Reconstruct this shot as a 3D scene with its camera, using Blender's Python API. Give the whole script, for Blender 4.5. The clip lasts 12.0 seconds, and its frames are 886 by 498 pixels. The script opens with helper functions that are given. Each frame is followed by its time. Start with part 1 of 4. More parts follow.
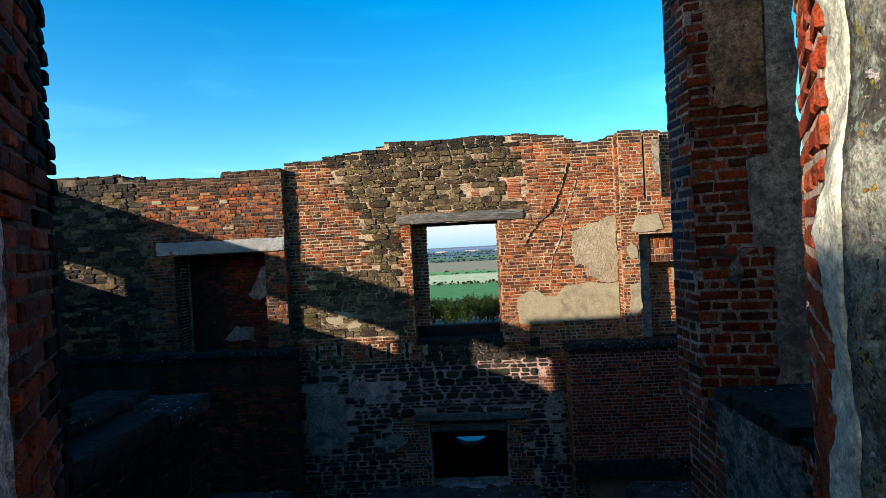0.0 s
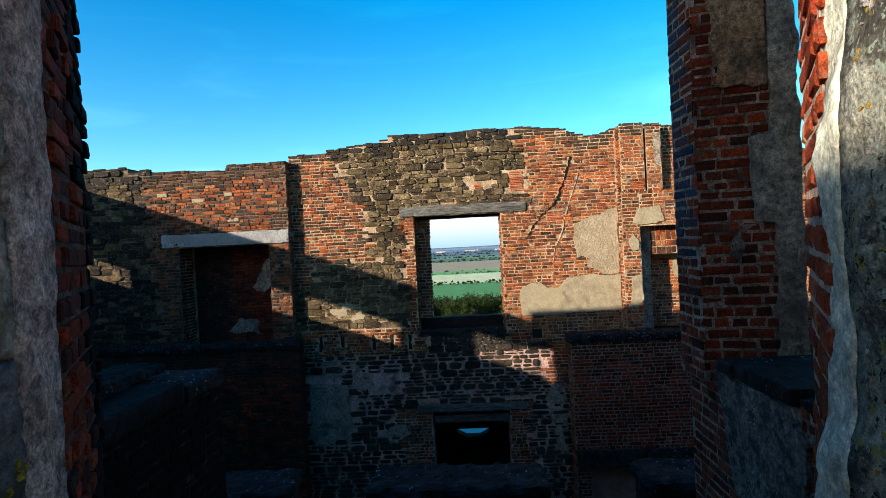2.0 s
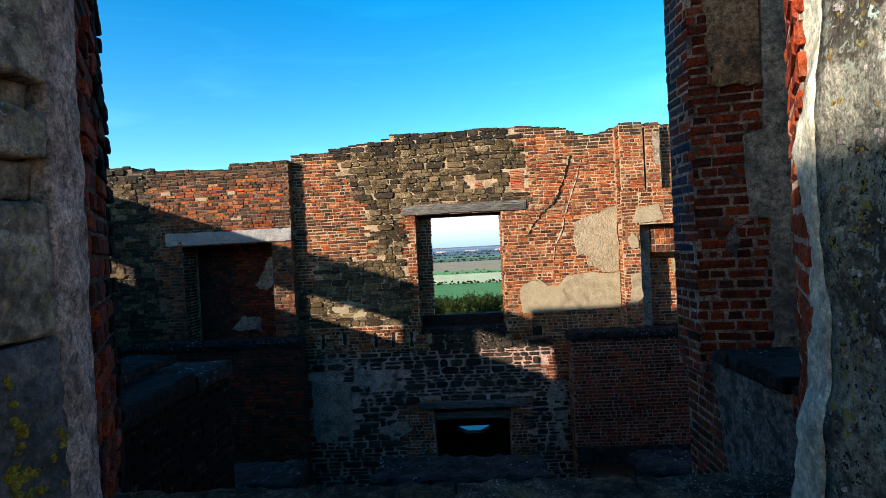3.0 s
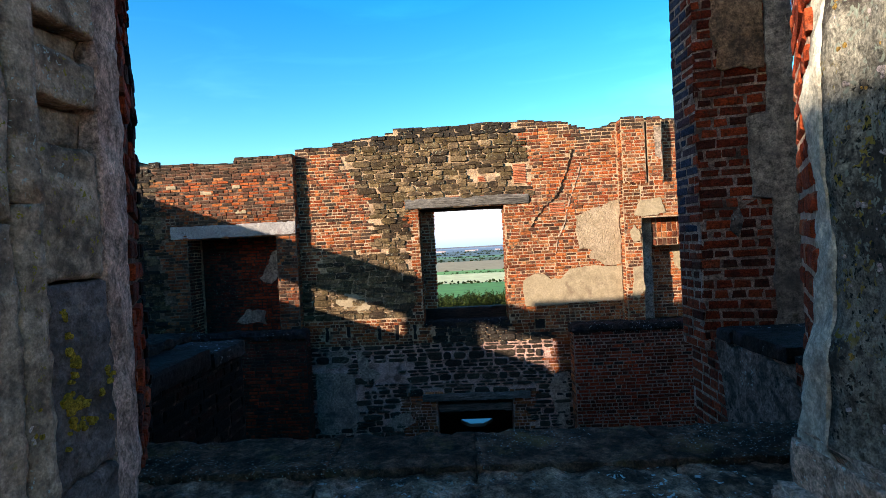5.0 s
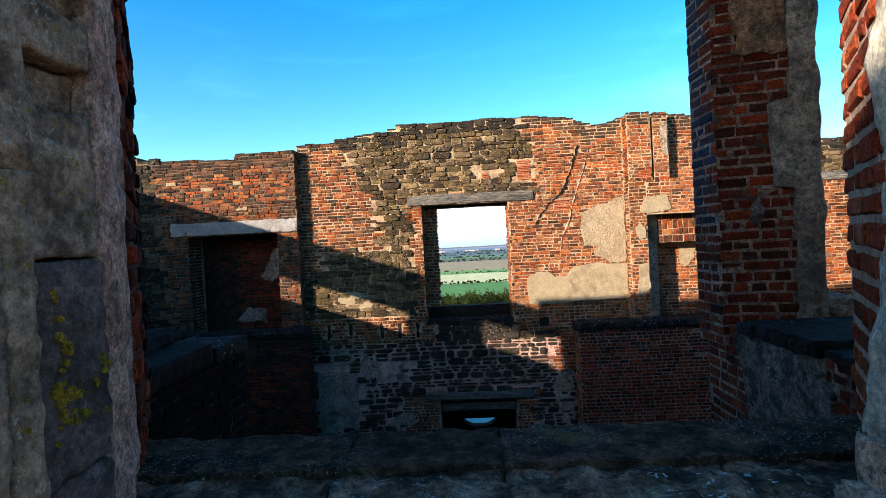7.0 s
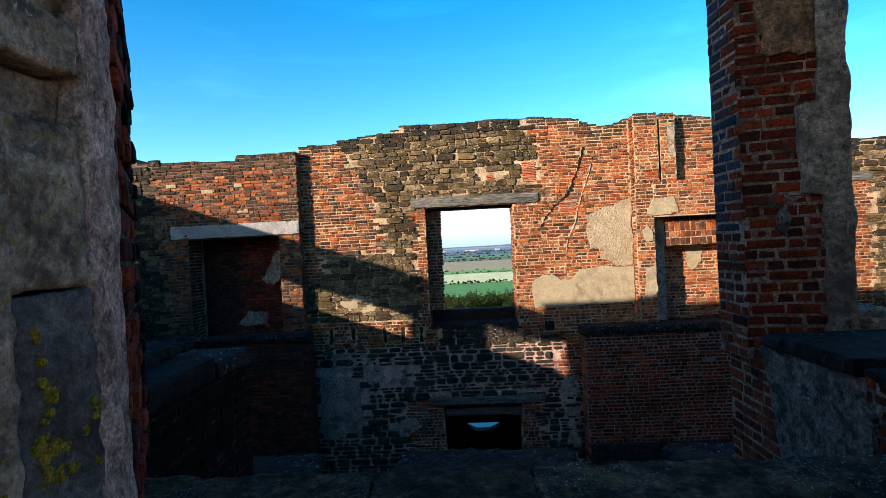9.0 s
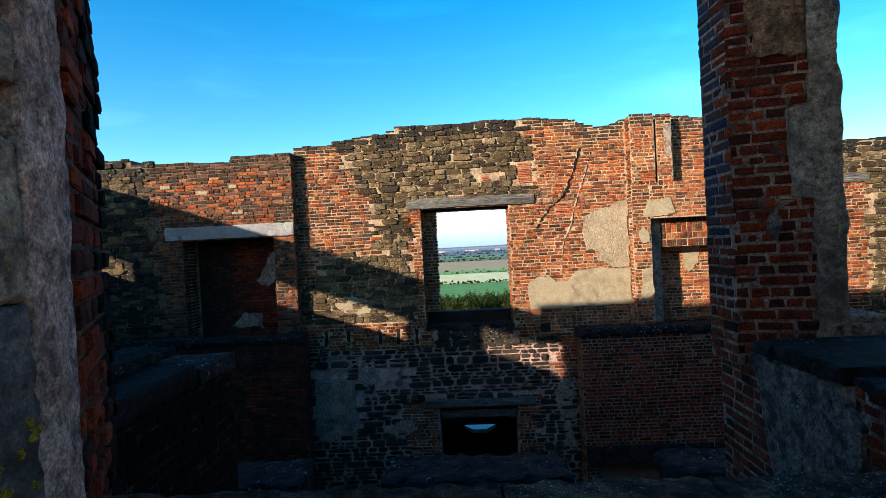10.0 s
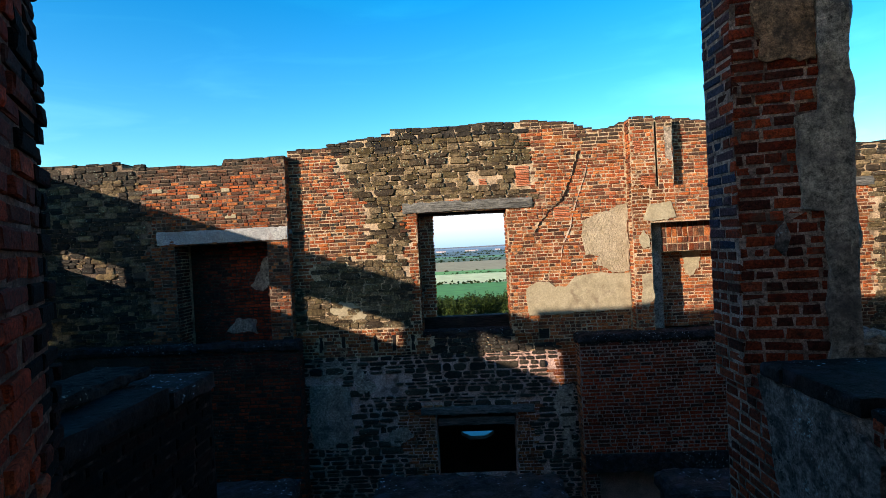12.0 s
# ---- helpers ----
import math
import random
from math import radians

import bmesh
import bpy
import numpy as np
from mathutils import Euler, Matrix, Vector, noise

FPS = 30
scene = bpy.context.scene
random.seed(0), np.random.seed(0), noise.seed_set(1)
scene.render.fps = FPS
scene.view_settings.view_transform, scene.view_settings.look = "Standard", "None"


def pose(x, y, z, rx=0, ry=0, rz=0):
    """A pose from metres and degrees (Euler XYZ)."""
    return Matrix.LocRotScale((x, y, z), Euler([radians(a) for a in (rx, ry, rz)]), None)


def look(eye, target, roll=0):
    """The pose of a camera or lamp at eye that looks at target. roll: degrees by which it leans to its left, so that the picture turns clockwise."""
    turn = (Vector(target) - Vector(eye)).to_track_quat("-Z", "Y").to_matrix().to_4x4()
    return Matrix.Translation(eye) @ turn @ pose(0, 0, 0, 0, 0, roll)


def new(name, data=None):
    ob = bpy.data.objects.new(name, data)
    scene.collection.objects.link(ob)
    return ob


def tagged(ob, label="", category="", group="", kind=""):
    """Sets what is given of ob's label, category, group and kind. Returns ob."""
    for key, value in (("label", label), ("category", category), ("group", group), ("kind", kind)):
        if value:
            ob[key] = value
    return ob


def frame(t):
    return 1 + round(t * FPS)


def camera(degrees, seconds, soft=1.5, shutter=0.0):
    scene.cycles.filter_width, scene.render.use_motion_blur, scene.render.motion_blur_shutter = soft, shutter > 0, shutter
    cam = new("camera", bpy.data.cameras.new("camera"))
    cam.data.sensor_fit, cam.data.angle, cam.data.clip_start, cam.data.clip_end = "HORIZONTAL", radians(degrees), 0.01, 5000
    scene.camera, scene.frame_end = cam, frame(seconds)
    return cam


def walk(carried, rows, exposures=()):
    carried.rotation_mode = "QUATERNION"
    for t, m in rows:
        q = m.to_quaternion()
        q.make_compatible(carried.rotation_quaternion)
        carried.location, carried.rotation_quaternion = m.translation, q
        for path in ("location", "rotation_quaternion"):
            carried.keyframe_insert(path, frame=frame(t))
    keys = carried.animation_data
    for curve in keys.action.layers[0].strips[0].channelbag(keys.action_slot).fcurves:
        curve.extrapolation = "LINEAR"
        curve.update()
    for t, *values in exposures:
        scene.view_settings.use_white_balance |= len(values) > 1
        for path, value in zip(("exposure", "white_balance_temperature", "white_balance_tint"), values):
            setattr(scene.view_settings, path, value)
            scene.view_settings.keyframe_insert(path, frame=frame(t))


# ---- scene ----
cam = camera(79.0, 12.0, soft=0.6)
EYE = 5.9
YAW, PITCH, ROLL = 2.39, -0.75, 2.9
ROWS = [
    (0.0, 0.0001, 0.0000, 0.0001),
    (0.5, 0.0095, -0.0003, -0.0456),
    (1.0, -0.0142, -0.0299, -0.0908),
    (1.5, -0.0384, -0.0600, -0.1332),
    (2.0, -0.0661, -0.0958, -0.1563),
    (2.5, -0.0869, -0.1471, -0.1716),
    (3.0, -0.0870, -0.1999, -0.1909),
    (5.0, -0.1594, -0.2837, -0.3268),
    (5.5, -0.1614, -0.2830, -0.3480),
    (6.0, -0.1792, -0.2641, -0.3696),
    (6.5, -0.1985, -0.2114, -0.3836),
    (7.0, -0.2345, -0.1609, -0.3819),
    (9.0, -0.3177, -0.0063, -0.3202),
    (9.5, -0.2350, 0.0215, -0.3119),
    (10.0, -0.2268, 0.0504, -0.2958),
    (10.5, -0.2055, 0.0874, -0.2715),
    (11.0, -0.1605, 0.1277, -0.2472),
    (11.5, -0.1720, 0.1757, -0.2259),
    (12.0, -0.1629, 0.2445, -0.2086),
]

walk(cam, [(t, pose(x, y, EYE + z, 90 + PITCH, ROLL, YAW)) for t, x, y, z in ROWS],
     exposures=[(0.0, 0.97, 6150, 14), (1.5, 1.02, 6250, 14), (3.0, 1.14, 6350, 17), (5.0, 1.38, 6750, 23), (7.0, 1.38, 6800, 23), (9.0, 1.24, 6600, 20), (12.0, 1.14, 6450, 17)])

# ---- light ----
SUN_AZ, SUN_EL = radians(50), radians(14.8)   # from the far wall's normal, above the horizon
sun_dir = Vector((math.sin(SUN_AZ) * math.cos(SUN_EL), math.cos(SUN_AZ) * math.cos(SUN_EL), -math.sin(SUN_EL)))
world = bpy.data.worlds.new("sky")
scene.world = world
world.use_nodes = True
wn = world.node_tree.nodes
sky = wn.new("ShaderNodeTexSky")
sky.sky_type = 'NISHITA'
sky.sun_disc = False
sky.sun_elevation = SUN_EL
sky.sun_rotation = SUN_AZ + math.pi
sky.air_density = 1.0
sky.dust_density = 0.7
sky.ozone_density = 1.5
tone = wn.new("ShaderNodeHueSaturation")
tone.inputs["Saturation"].default_value = 1.62
world.node_tree.links.new(sky.outputs[0], tone.inputs["Color"])
tint = wn.new("ShaderNodeMix")
tint.data_type, tint.blend_type = 'RGBA', 'MULTIPLY'
tint.inputs[0].default_value = 1.0
tint.inputs[7].default_value = (0.74, 1.11, 1.10, 1)
world.node_tree.links.new(tone.outputs[0], tint.inputs[6])
wisp_at, wisp_map = wn.new("ShaderNodeTexCoord"), wn.new("ShaderNodeMapping")
wisp_map.inputs["Rotation"].default_value = (0.35, 0.5, 0.4)
wisp_map.inputs["Scale"].default_value = (1.6, 4.0, 11.0)
wisp, wisp_ramp = wn.new("ShaderNodeTexNoise"), wn.new("ShaderNodeValToRGB")
wisp.inputs["Scale"].default_value = 1.7
wisp.inputs["Detail"].default_value = 7
wisp.inputs["Distortion"].default_value = 0.5
for e, (p, c) in zip(wisp_ramp.color_ramp.elements, ((0.52, (1, 1, 1, 1)), (0.85, (1.7, 1.25, 1.06, 1)))):
    e.position, e.color = p, c
cirrus = wn.new("ShaderNodeMix")
cirrus.data_type, cirrus.blend_type = 'RGBA', 'MULTIPLY'
cirrus.inputs[0].default_value = 1.0
for a, b in ((wisp_at.outputs["Generated"], wisp_map.inputs[0]), (wisp_map.outputs[0], wisp.inputs["Vector"]), (wisp.outputs["Fac"], wisp_ramp.inputs[0]),
             (tint.outputs[2], cirrus.inputs[6]), (wisp_ramp.outputs[0], cirrus.inputs[7]), (cirrus.outputs[2], wn["Background"].inputs[0])):
    world.node_tree.links.new(a, b)
wn["Background"].inputs[1].default_value = 0.128
sun = new("sun", bpy.data.lights.new("sun", 'SUN'))
sun.data.energy = 5.0
sun.data.angle = radians(0.5)
sun.data.color = (0.95, 1.0, 0.77)
sun.matrix_world = look((-30, -25, 15), Vector((-30, -25, 15)) + sun_dir)


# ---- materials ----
def warmed(c):
    """Cuts green and blue in every base colour to offset the skylight's cast."""
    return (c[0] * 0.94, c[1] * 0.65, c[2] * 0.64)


def mat(name, colours, scale=3.0, rough=0.85, bump=0.3, bump_scale=40.0, rnd="", stain=None, stain_scale=1.5, stain_cut=(0.5, 0.62), metal=0.0, spots=None, spot_scale=14.0, spot_cut=0.24, bump_dist=0.018, stain_mix=0.8, smear=None, grain=1.0, fine=0.9, scored=False):
    """A weathered surface: colours spread by noise or by a random number a piece, stains, spots of lichen, fine relief."""
    colours = [warmed(c) for c in colours]
    stain, smear = stain and warmed(stain), smear and warmed(smear)
    m = bpy.data.materials.new(name)
    m.use_nodes = True
    n, l = m.node_tree.nodes, m.node_tree.links
    bs = n["Principled BSDF"]
    tc = n.new("ShaderNodeTexCoord")
    info = n.new("ShaderNodeObjectInfo")
    shift = n.new("ShaderNodeVectorMath")
    shift.operation = 'MULTIPLY_ADD'
    l.new(info.outputs["Random"], shift.inputs[0])
    shift.inputs[1].default_value = (37, 17, 71)
    l.new(tc.outputs["Object"], shift.inputs[2])
    long = n.new("ShaderNodeVectorMath")
    long.operation = 'MULTIPLY'
    l.new(shift.outputs[0], long.inputs[0])
    long.inputs[1].default_value = (grain, 1, 1)
    co = long.outputs[0]

    def noise_tex(s, detail=4.0, rgh=0.6):
        t = n.new("ShaderNodeTexNoise")
        t.inputs["Scale"].default_value = s
        t.inputs["Detail"].default_value = detail
        t.inputs["Roughness"].default_value = rgh
        l.new(co, t.inputs["Vector"])
        return t.outputs["Fac"]

    def mixc(fac, a, b, mode='MIX'):
        x = n.new("ShaderNodeMix")
        x.data_type, x.blend_type = 'RGBA', mode
        for s, v in ((x.inputs[0], fac), (x.inputs[6], a), (x.inputs[7], b)):
            if isinstance(v, (int, float)):
                s.default_value = v
            elif isinstance(v, tuple):
                s.default_value = (*v, 1)
            else:
                l.new(v, s)
        return x.outputs[2]

    def ramp(fac, stops, kind='LINEAR'):
        r = n.new("ShaderNodeValToRGB")
        r.color_ramp.interpolation = kind
        el = r.color_ramp.elements
        while len(el) < len(stops):
            el.new(0.5)
        for e, (p, c) in zip(el, stops):
            e.position, e.color = p, (*c, 1)
        l.new(fac, r.inputs[0])
        return r.outputs[0]

    k = len(colours)
    if rnd:
        if rnd == "island":
            g = n.new("ShaderNodeNewGeometry")
            src = g.outputs["Random Per Island"]
        else:
            src = info.outputs["Random"]
        base = ramp(src, [(i / k, c) for i, c in enumerate(colours)], 'CONSTANT')
        base = mixc(0.55, base, ramp(noise_tex(scale), [(0.3, (0.45, 0.45, 0.45)), (0.7, (1.25, 1.2, 1.15))]), 'MULTIPLY')
    else:
        base = ramp(noise_tex(scale), [(0.3 + 0.4 * i / max(k - 1, 1), c) for i, c in enumerate(colours)])
    base = mixc(fine, base, ramp(noise_tex(bump_scale * 0.9, 8, 0.75), [(0.36, (0.22, 0.21, 0.2)), (0.5, (0.95, 0.95, 0.95)), (0.64, (1.7, 1.68, 1.65))]), 'MULTIPLY')
    base = mixc(fine * 0.8, base, ramp(noise_tex(bump_scale * 4, 4, 0.7), [(0.36, (0.4, 0.4, 0.4)), (0.64, (1.5, 1.5, 1.5))]), 'MULTIPLY')
    if stain:
        base = mixc(ramp(noise_tex(stain_scale, 7, 0.68), [(stain_cut[0], (0, 0, 0)), (stain_cut[1], (stain_mix,) * 3)]), base, stain)
    if smear:
        base = mixc(ramp(noise_tex(5.5, 8, 0.72), [(0.55, (0, 0, 0)), (0.68, (0.75,) * 3)]), base, smear)
        base = mixc(0.8, base, ramp(noise_tex(0.75, 5, 0.6), [(0.36, (0.45, 0.42, 0.40)), (0.6, (1.2, 1.15, 1.1))]), 'MULTIPLY')
    for sc in (spots or ()):
        vo = n.new("ShaderNodeTexVoronoi")
        vo.inputs["Scale"].default_value = spot_scale * (1 + 0.37 * spots.index(sc))
        wob = n.new("ShaderNodeVectorMath")
        wob.operation = 'MULTIPLY_ADD'
        nz = n.new("ShaderNodeTexNoise")
        nz.inputs["Scale"].default_value = spot_scale * 2.2
        nz.inputs["Detail"].default_value = 5
        l.new(co, nz.inputs["Vector"])
        l.new(nz.outputs["Color"], wob.inputs[0])
        wob.inputs[1].default_value = (1.6 / spot_scale,) * 3
        l.new(co, wob.inputs[2])
        l.new(wob.outputs[0], vo.inputs["Vector"])
        gate = n.new("ShaderNodeMath")
        gate.operation = 'MULTIPLY'
        l.new(ramp(vo.outputs["Distance"], [(spot_cut * 0.8, (1, 1, 1)), (spot_cut, (0, 0, 0))]), gate.inputs[0])
        l.new(ramp(noise_tex(1.7 + spots.index(sc), 3), [(0.48, (0, 0, 0)), (0.56, (1, 1, 1))]), gate.inputs[1])
        base = mixc(gate.outputs[0], base, sc)
    l.new(base, bs.inputs["Base Color"])
    bs.inputs["Roughness"].default_value = rough
    bs.inputs["Metallic"].default_value = metal
    bs.inputs["Specular IOR Level"].default_value = 0.08
    b1 = n.new("ShaderNodeBump")
    b1.inputs["Strength"].default_value = bump
    b1.inputs["Distance"].default_value = bump_dist
    add = n.new("ShaderNodeMath")
    add.operation = 'ADD'
    l.new(noise_tex(bump_scale, 8, 0.65), add.inputs[0])
    l.new(noise_tex(bump_scale * 0.2, 4), add.inputs[1])
    top = add.outputs[0]
    for ang in ((0.6, 2.3) if scored else ()):
        mp, wv, ad = n.new("ShaderNodeMapping"), n.new("ShaderNodeTexWave"), n.new("ShaderNodeMath")
        mp.inputs["Rotation"].default_value = (0, ang, 0)
        l.new(co, mp.inputs["Vector"])
        l.new(mp.outputs[0], wv.inputs["Vector"])
        for key, val in (("Scale", 3.7), ("Distortion", 14.0), ("Detail", 3.0), ("Detail Scale", 1.7)):
            wv.inputs[key].default_value = val
        ad.operation = 'MULTIPLY_ADD'
        l.new(ramp(wv.outputs["Fac"], [(0.0, (0, 0, 0)), (0.14, (1, 1, 1))]), ad.inputs[0])
        ad.inputs[1].default_value = 0.35
        l.new(top, ad.inputs[2])
        top = ad.outputs[0]
    l.new(top, b1.inputs["Height"])
    l.new(b1.outputs[0], bs.inputs["Normal"])
    return m


RED = [(0.341, 0.104, 0.037), (0.176, 0.0633, 0.0332), (0.407, 0.158, 0.0517), (0.264, 0.0785, 0.032), (0.0935, 0.0544, 0.037), (0.374, 0.12, 0.037), (0.264, 0.133, 0.0678), (0.396, 0.203, 0.0862), (0.132, 0.0607, 0.037), (0.319, 0.108, 0.0431)]
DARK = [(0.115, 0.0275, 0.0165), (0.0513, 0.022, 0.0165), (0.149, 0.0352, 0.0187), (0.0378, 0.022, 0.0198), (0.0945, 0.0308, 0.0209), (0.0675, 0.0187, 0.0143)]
DEEP = [(0.271, 0.0451, 0.017), (0.18, 0.0328, 0.0153), (0.32, 0.059, 0.0204), (0.23, 0.041, 0.017), (0.0902, 0.0262, 0.017), (0.279, 0.0615, 0.0255), (0.148, 0.0328, 0.017)]
BLUE = [(0.034, 0.05, 0.095), (0.05, 0.06, 0.10), (0.025, 0.038, 0.075), (0.085, 0.05, 0.06)]
JAMB = [(0.40, 0.085, 0.028), (0.30, 0.06, 0.024), (0.46, 0.12, 0.042), (0.24, 0.05, 0.022), (0.36, 0.075, 0.027)]
STONE = [(0.11, 0.10, 0.052), (0.175, 0.157, 0.082), (0.068, 0.06, 0.038), (0.24, 0.215, 0.125), (0.13, 0.118, 0.068), (0.055, 0.049, 0.034), (0.20, 0.18, 0.11)]
# Near-black palette that puts the left walls' shade into the brick.
SHADED = [(0.009, 0.005, 0.004), (0.005, 0.004, 0.004), (0.018, 0.006, 0.004), (0.005, 0.004, 0.004)]
M = dict(
    shaded_brick=mat("brick_shaded", SHADED, 14, 0.95, 0.8, 60, "island"),
    shaded_part=mat("brick_shaded_single", SHADED, 14, 0.95, 0.8, 60, "object"),
    brick=mat("brick_red", RED, 12, 0.95, 0.9, 60, "island", (0.045, 0.035, 0.028), 2.6, (0.53, 0.66), smear=(0.27, 0.21, 0.14)),
    brick_part=mat("brick_red_single", RED, 12, 0.95, 0.9, 60, "object", (0.045, 0.035, 0.028), 2.6, (0.53, 0.66), smear=(0.27, 0.21, 0.14)),
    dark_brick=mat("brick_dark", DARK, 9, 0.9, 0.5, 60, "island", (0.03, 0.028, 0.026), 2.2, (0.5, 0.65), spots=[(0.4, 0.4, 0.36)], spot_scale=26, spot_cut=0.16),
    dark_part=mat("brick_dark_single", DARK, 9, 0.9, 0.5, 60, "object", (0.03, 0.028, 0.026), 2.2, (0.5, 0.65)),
    cap_brick=mat("brick_weathered", [(0.10, 0.06, 0.04), (0.07, 0.05, 0.035), (0.16, 0.09, 0.055), (0.05, 0.04, 0.03)], 9, 0.95, 0.6, 60, "island", (0.035, 0.035, 0.028), 3, (0.48, 0.62)),
    deep_brick=mat("brick_deep_red", DEEP, 14, 0.9, 0.6, 70, "island", (0.045, 0.016, 0.01), 9, (0.52, 0.66), smear=(0.13, 0.09, 0.06)),
    deep_part=mat("brick_deep_red_single", DEEP, 14, 0.9, 0.6, 70, "object", (0.045, 0.016, 0.01), 9, (0.52, 0.66), smear=(0.13, 0.09, 0.06)),
    # Dark stone for weathered tops, and for rubble whose shade is painted.
    cap_stone=mat("weathered_stone", [(0.036, 0.036, 0.03), (0.062, 0.06, 0.045), (0.027, 0.028, 0.026), (0.048, 0.048, 0.04)], 8, 0.95, 0.8, 35, "island", (0.02, 0.02, 0.018), 4, (0.5, 0.66), spots=[(0.25, 0.25, 0.2)], spot_scale=18, spot_cut=0.18),
    mortar=mat("lime_mortar", [(0.271, 0.228, 0.138), (0.425, 0.36, 0.228), (0.555, 0.492, 0.336)], 5, 0.95, 0.8, 55, "", (0.07, 0.06, 0.045), 2.3, (0.52, 0.66)),
    stone=mat("ironstone_rubble", STONE, 8, 0.92, 0.8, 35, "island", (0.035, 0.032, 0.025), 5, (0.48, 0.62), spots=[(0.30, 0.28, 0.20)], spot_scale=22, spot_cut=0.2, smear=(0.22, 0.19, 0.12)),
    plaster=mat("old_plaster", [(0.25, 0.245, 0.16), (0.32, 0.32, 0.21), (0.37, 0.375, 0.255)], 4, 0.95, 0.6, 30, "", (0.15, 0.13, 0.09), 3.2, (0.55, 0.72), fine=0.28),
    grey_render=mat("grey_lime_render", [(0.198, 0.189, 0.145), (0.308, 0.296, 0.23), (0.396, 0.377, 0.295)], 5, 0.95, 0.7, 28, "", (0.07, 0.07, 0.068), 3.5, (0.5, 0.66)),
    jamb_dark=mat("pitted_stone", [(0.0938, 0.0984, 0.0975), (0.163, 0.168, 0.169), (0.237, 0.24, 0.237)], 9, 0.95, 1.3, 42, "", (0.05, 0.052, 0.05), 5, (0.48, 0.62), fine=0.6),
    jamb_stone=mat("dressed_stone", [(0.208, 0.186, 0.137), (0.351, 0.32, 0.24), (0.481, 0.442, 0.345)], 9, 0.92, 0.9, 40, "", (0.045, 0.042, 0.038), 6, (0.48, 0.62), spots=[(0.22, 0.15, 0.02), (0.32, 0.33, 0.31)], spot_scale=34, spot_cut=0.22, fine=0.55),
    lichen_stone=mat("lichened_stone", [(0.13, 0.16, 0.136), (0.234, 0.279, 0.231), (0.351, 0.408, 0.34)], 6, 0.92, 0.9, 45, "", (0.04, 0.038, 0.033), 5, (0.5, 0.58), spots=[(0.50, 0.53, 0.50), (0.24, 0.16, 0.03), (0.22, 0.22, 0.18), (0.018, 0.017, 0.015)], spot_scale=19, spot_cut=0.3),
    pale_stone=mat("pale_limewashed_stone", [(0.441, 0.505, 0.412), (0.651, 0.772, 0.628), (0.84, 0.989, 0.824)], 9, 0.92, 1.0, 40, "", (0.24, 0.27, 0.23), 7, (0.54, 0.64), fine=0.5),
    pale_base=mat("worn_pale_stone", [(0.34, 0.29, 0.21), (0.54, 0.49, 0.38), (0.66, 0.60, 0.47)], 7, 0.92, 1.0, 38, "", (0.10, 0.09, 0.07), 6, (0.52, 0.64), spots=[(0.62, 0.62, 0.56)], spot_scale=30, spot_cut=0.2),
    left_mortar=mat("weathered_shaded_mortar", [(0.09, 0.075, 0.055), (0.17, 0.143, 0.10), (0.25, 0.212, 0.155)], 5, 0.95, 0.8, 55, "", (0.05, 0.043, 0.034), 2.3, (0.5, 0.64)),
    pink_plaster=mat("pink_lime_plaster", [(0.31, 0.241, 0.193), (0.483, 0.386, 0.314), (0.598, 0.493, 0.407)], 6, 0.95, 1.0, 30, "", (0.09, 0.07, 0.058), 5, (0.5, 0.64)),
    # Mortar darkened to match the shade of the left cross wall.
    shaded_mortar=mat("mortar_shaded", [(0.008, 0.007, 0.006), (0.018, 0.015, 0.012), (0.09, 0.075, 0.062)], 9, 0.95, 0.8, 55, "", (0.006, 0.006, 0.005), 4, (0.45, 0.55)),
    pier_mortar=mat("sheltered_mortar", [(0.18, 0.145, 0.115), (0.34, 0.275, 0.22), (0.46, 0.38, 0.31)], 6, 0.95, 0.9, 50, "", (0.05, 0.04, 0.032), 4, (0.48, 0.6)),
    lime_wash=mat("pale_lime_mortar", [(0.34, 0.29, 0.22), (0.52, 0.46, 0.36), (0.64, 0.58, 0.47)], 7, 0.95, 0.9, 50, "", (0.12, 0.10, 0.08), 5, (0.55, 0.68), fine=0.55),
    # Darker copy of the coping, for the slab in shade on the left.
    left_coping=mat("coping_shaded", [(0.004, 0.004, 0.004), (0.009, 0.008, 0.008), (0.018, 0.017, 0.016)], 7, 0.8, 0.6, 40, "", (0.02, 0.02, 0.02), 5, (0.5, 0.6), spots=[(0.30, 0.32, 0.32)], spot_scale=11, spot_cut=0.12),
    coping=mat("dark_coping", [(0.010, 0.009, 0.009), (0.02, 0.018, 0.017), (0.04, 0.035, 0.031)], 7, 0.8, 0.8, 40, "", (0.042, 0.048, 0.062), 8, (0.5, 0.66), spots=[(0.40, 0.46, 0.50)], spot_scale=19, spot_cut=0.17),
    smeared_mortar=mat("smeared_mortar", [(0.309, 0.232, 0.189), (0.533, 0.416, 0.35), (0.64, 0.524, 0.453)], 5, 0.95, 0.9, 45, "", (0.05, 0.043, 0.034), 3.0, (0.5, 0.62)),
    # Mortar for shaded parts, its darkness standing for their shade.
    dark_mortar=mat("dark_shaded_mortar", [(0.028, 0.022, 0.017), (0.05, 0.04, 0.03), (0.08, 0.064, 0.046)], 4, 0.95, 0.8, 55, "", (0.03, 0.03, 0.028), 1.3, (0.5, 0.64)),
    grey_mortar=mat("grey_mortar", [(0.15, 0.125, 0.10), (0.26, 0.215, 0.17), (0.35, 0.295, 0.235)], 4, 0.95, 0.8, 55, "", (0.06, 0.055, 0.05), 2.0, (0.5, 0.66)),
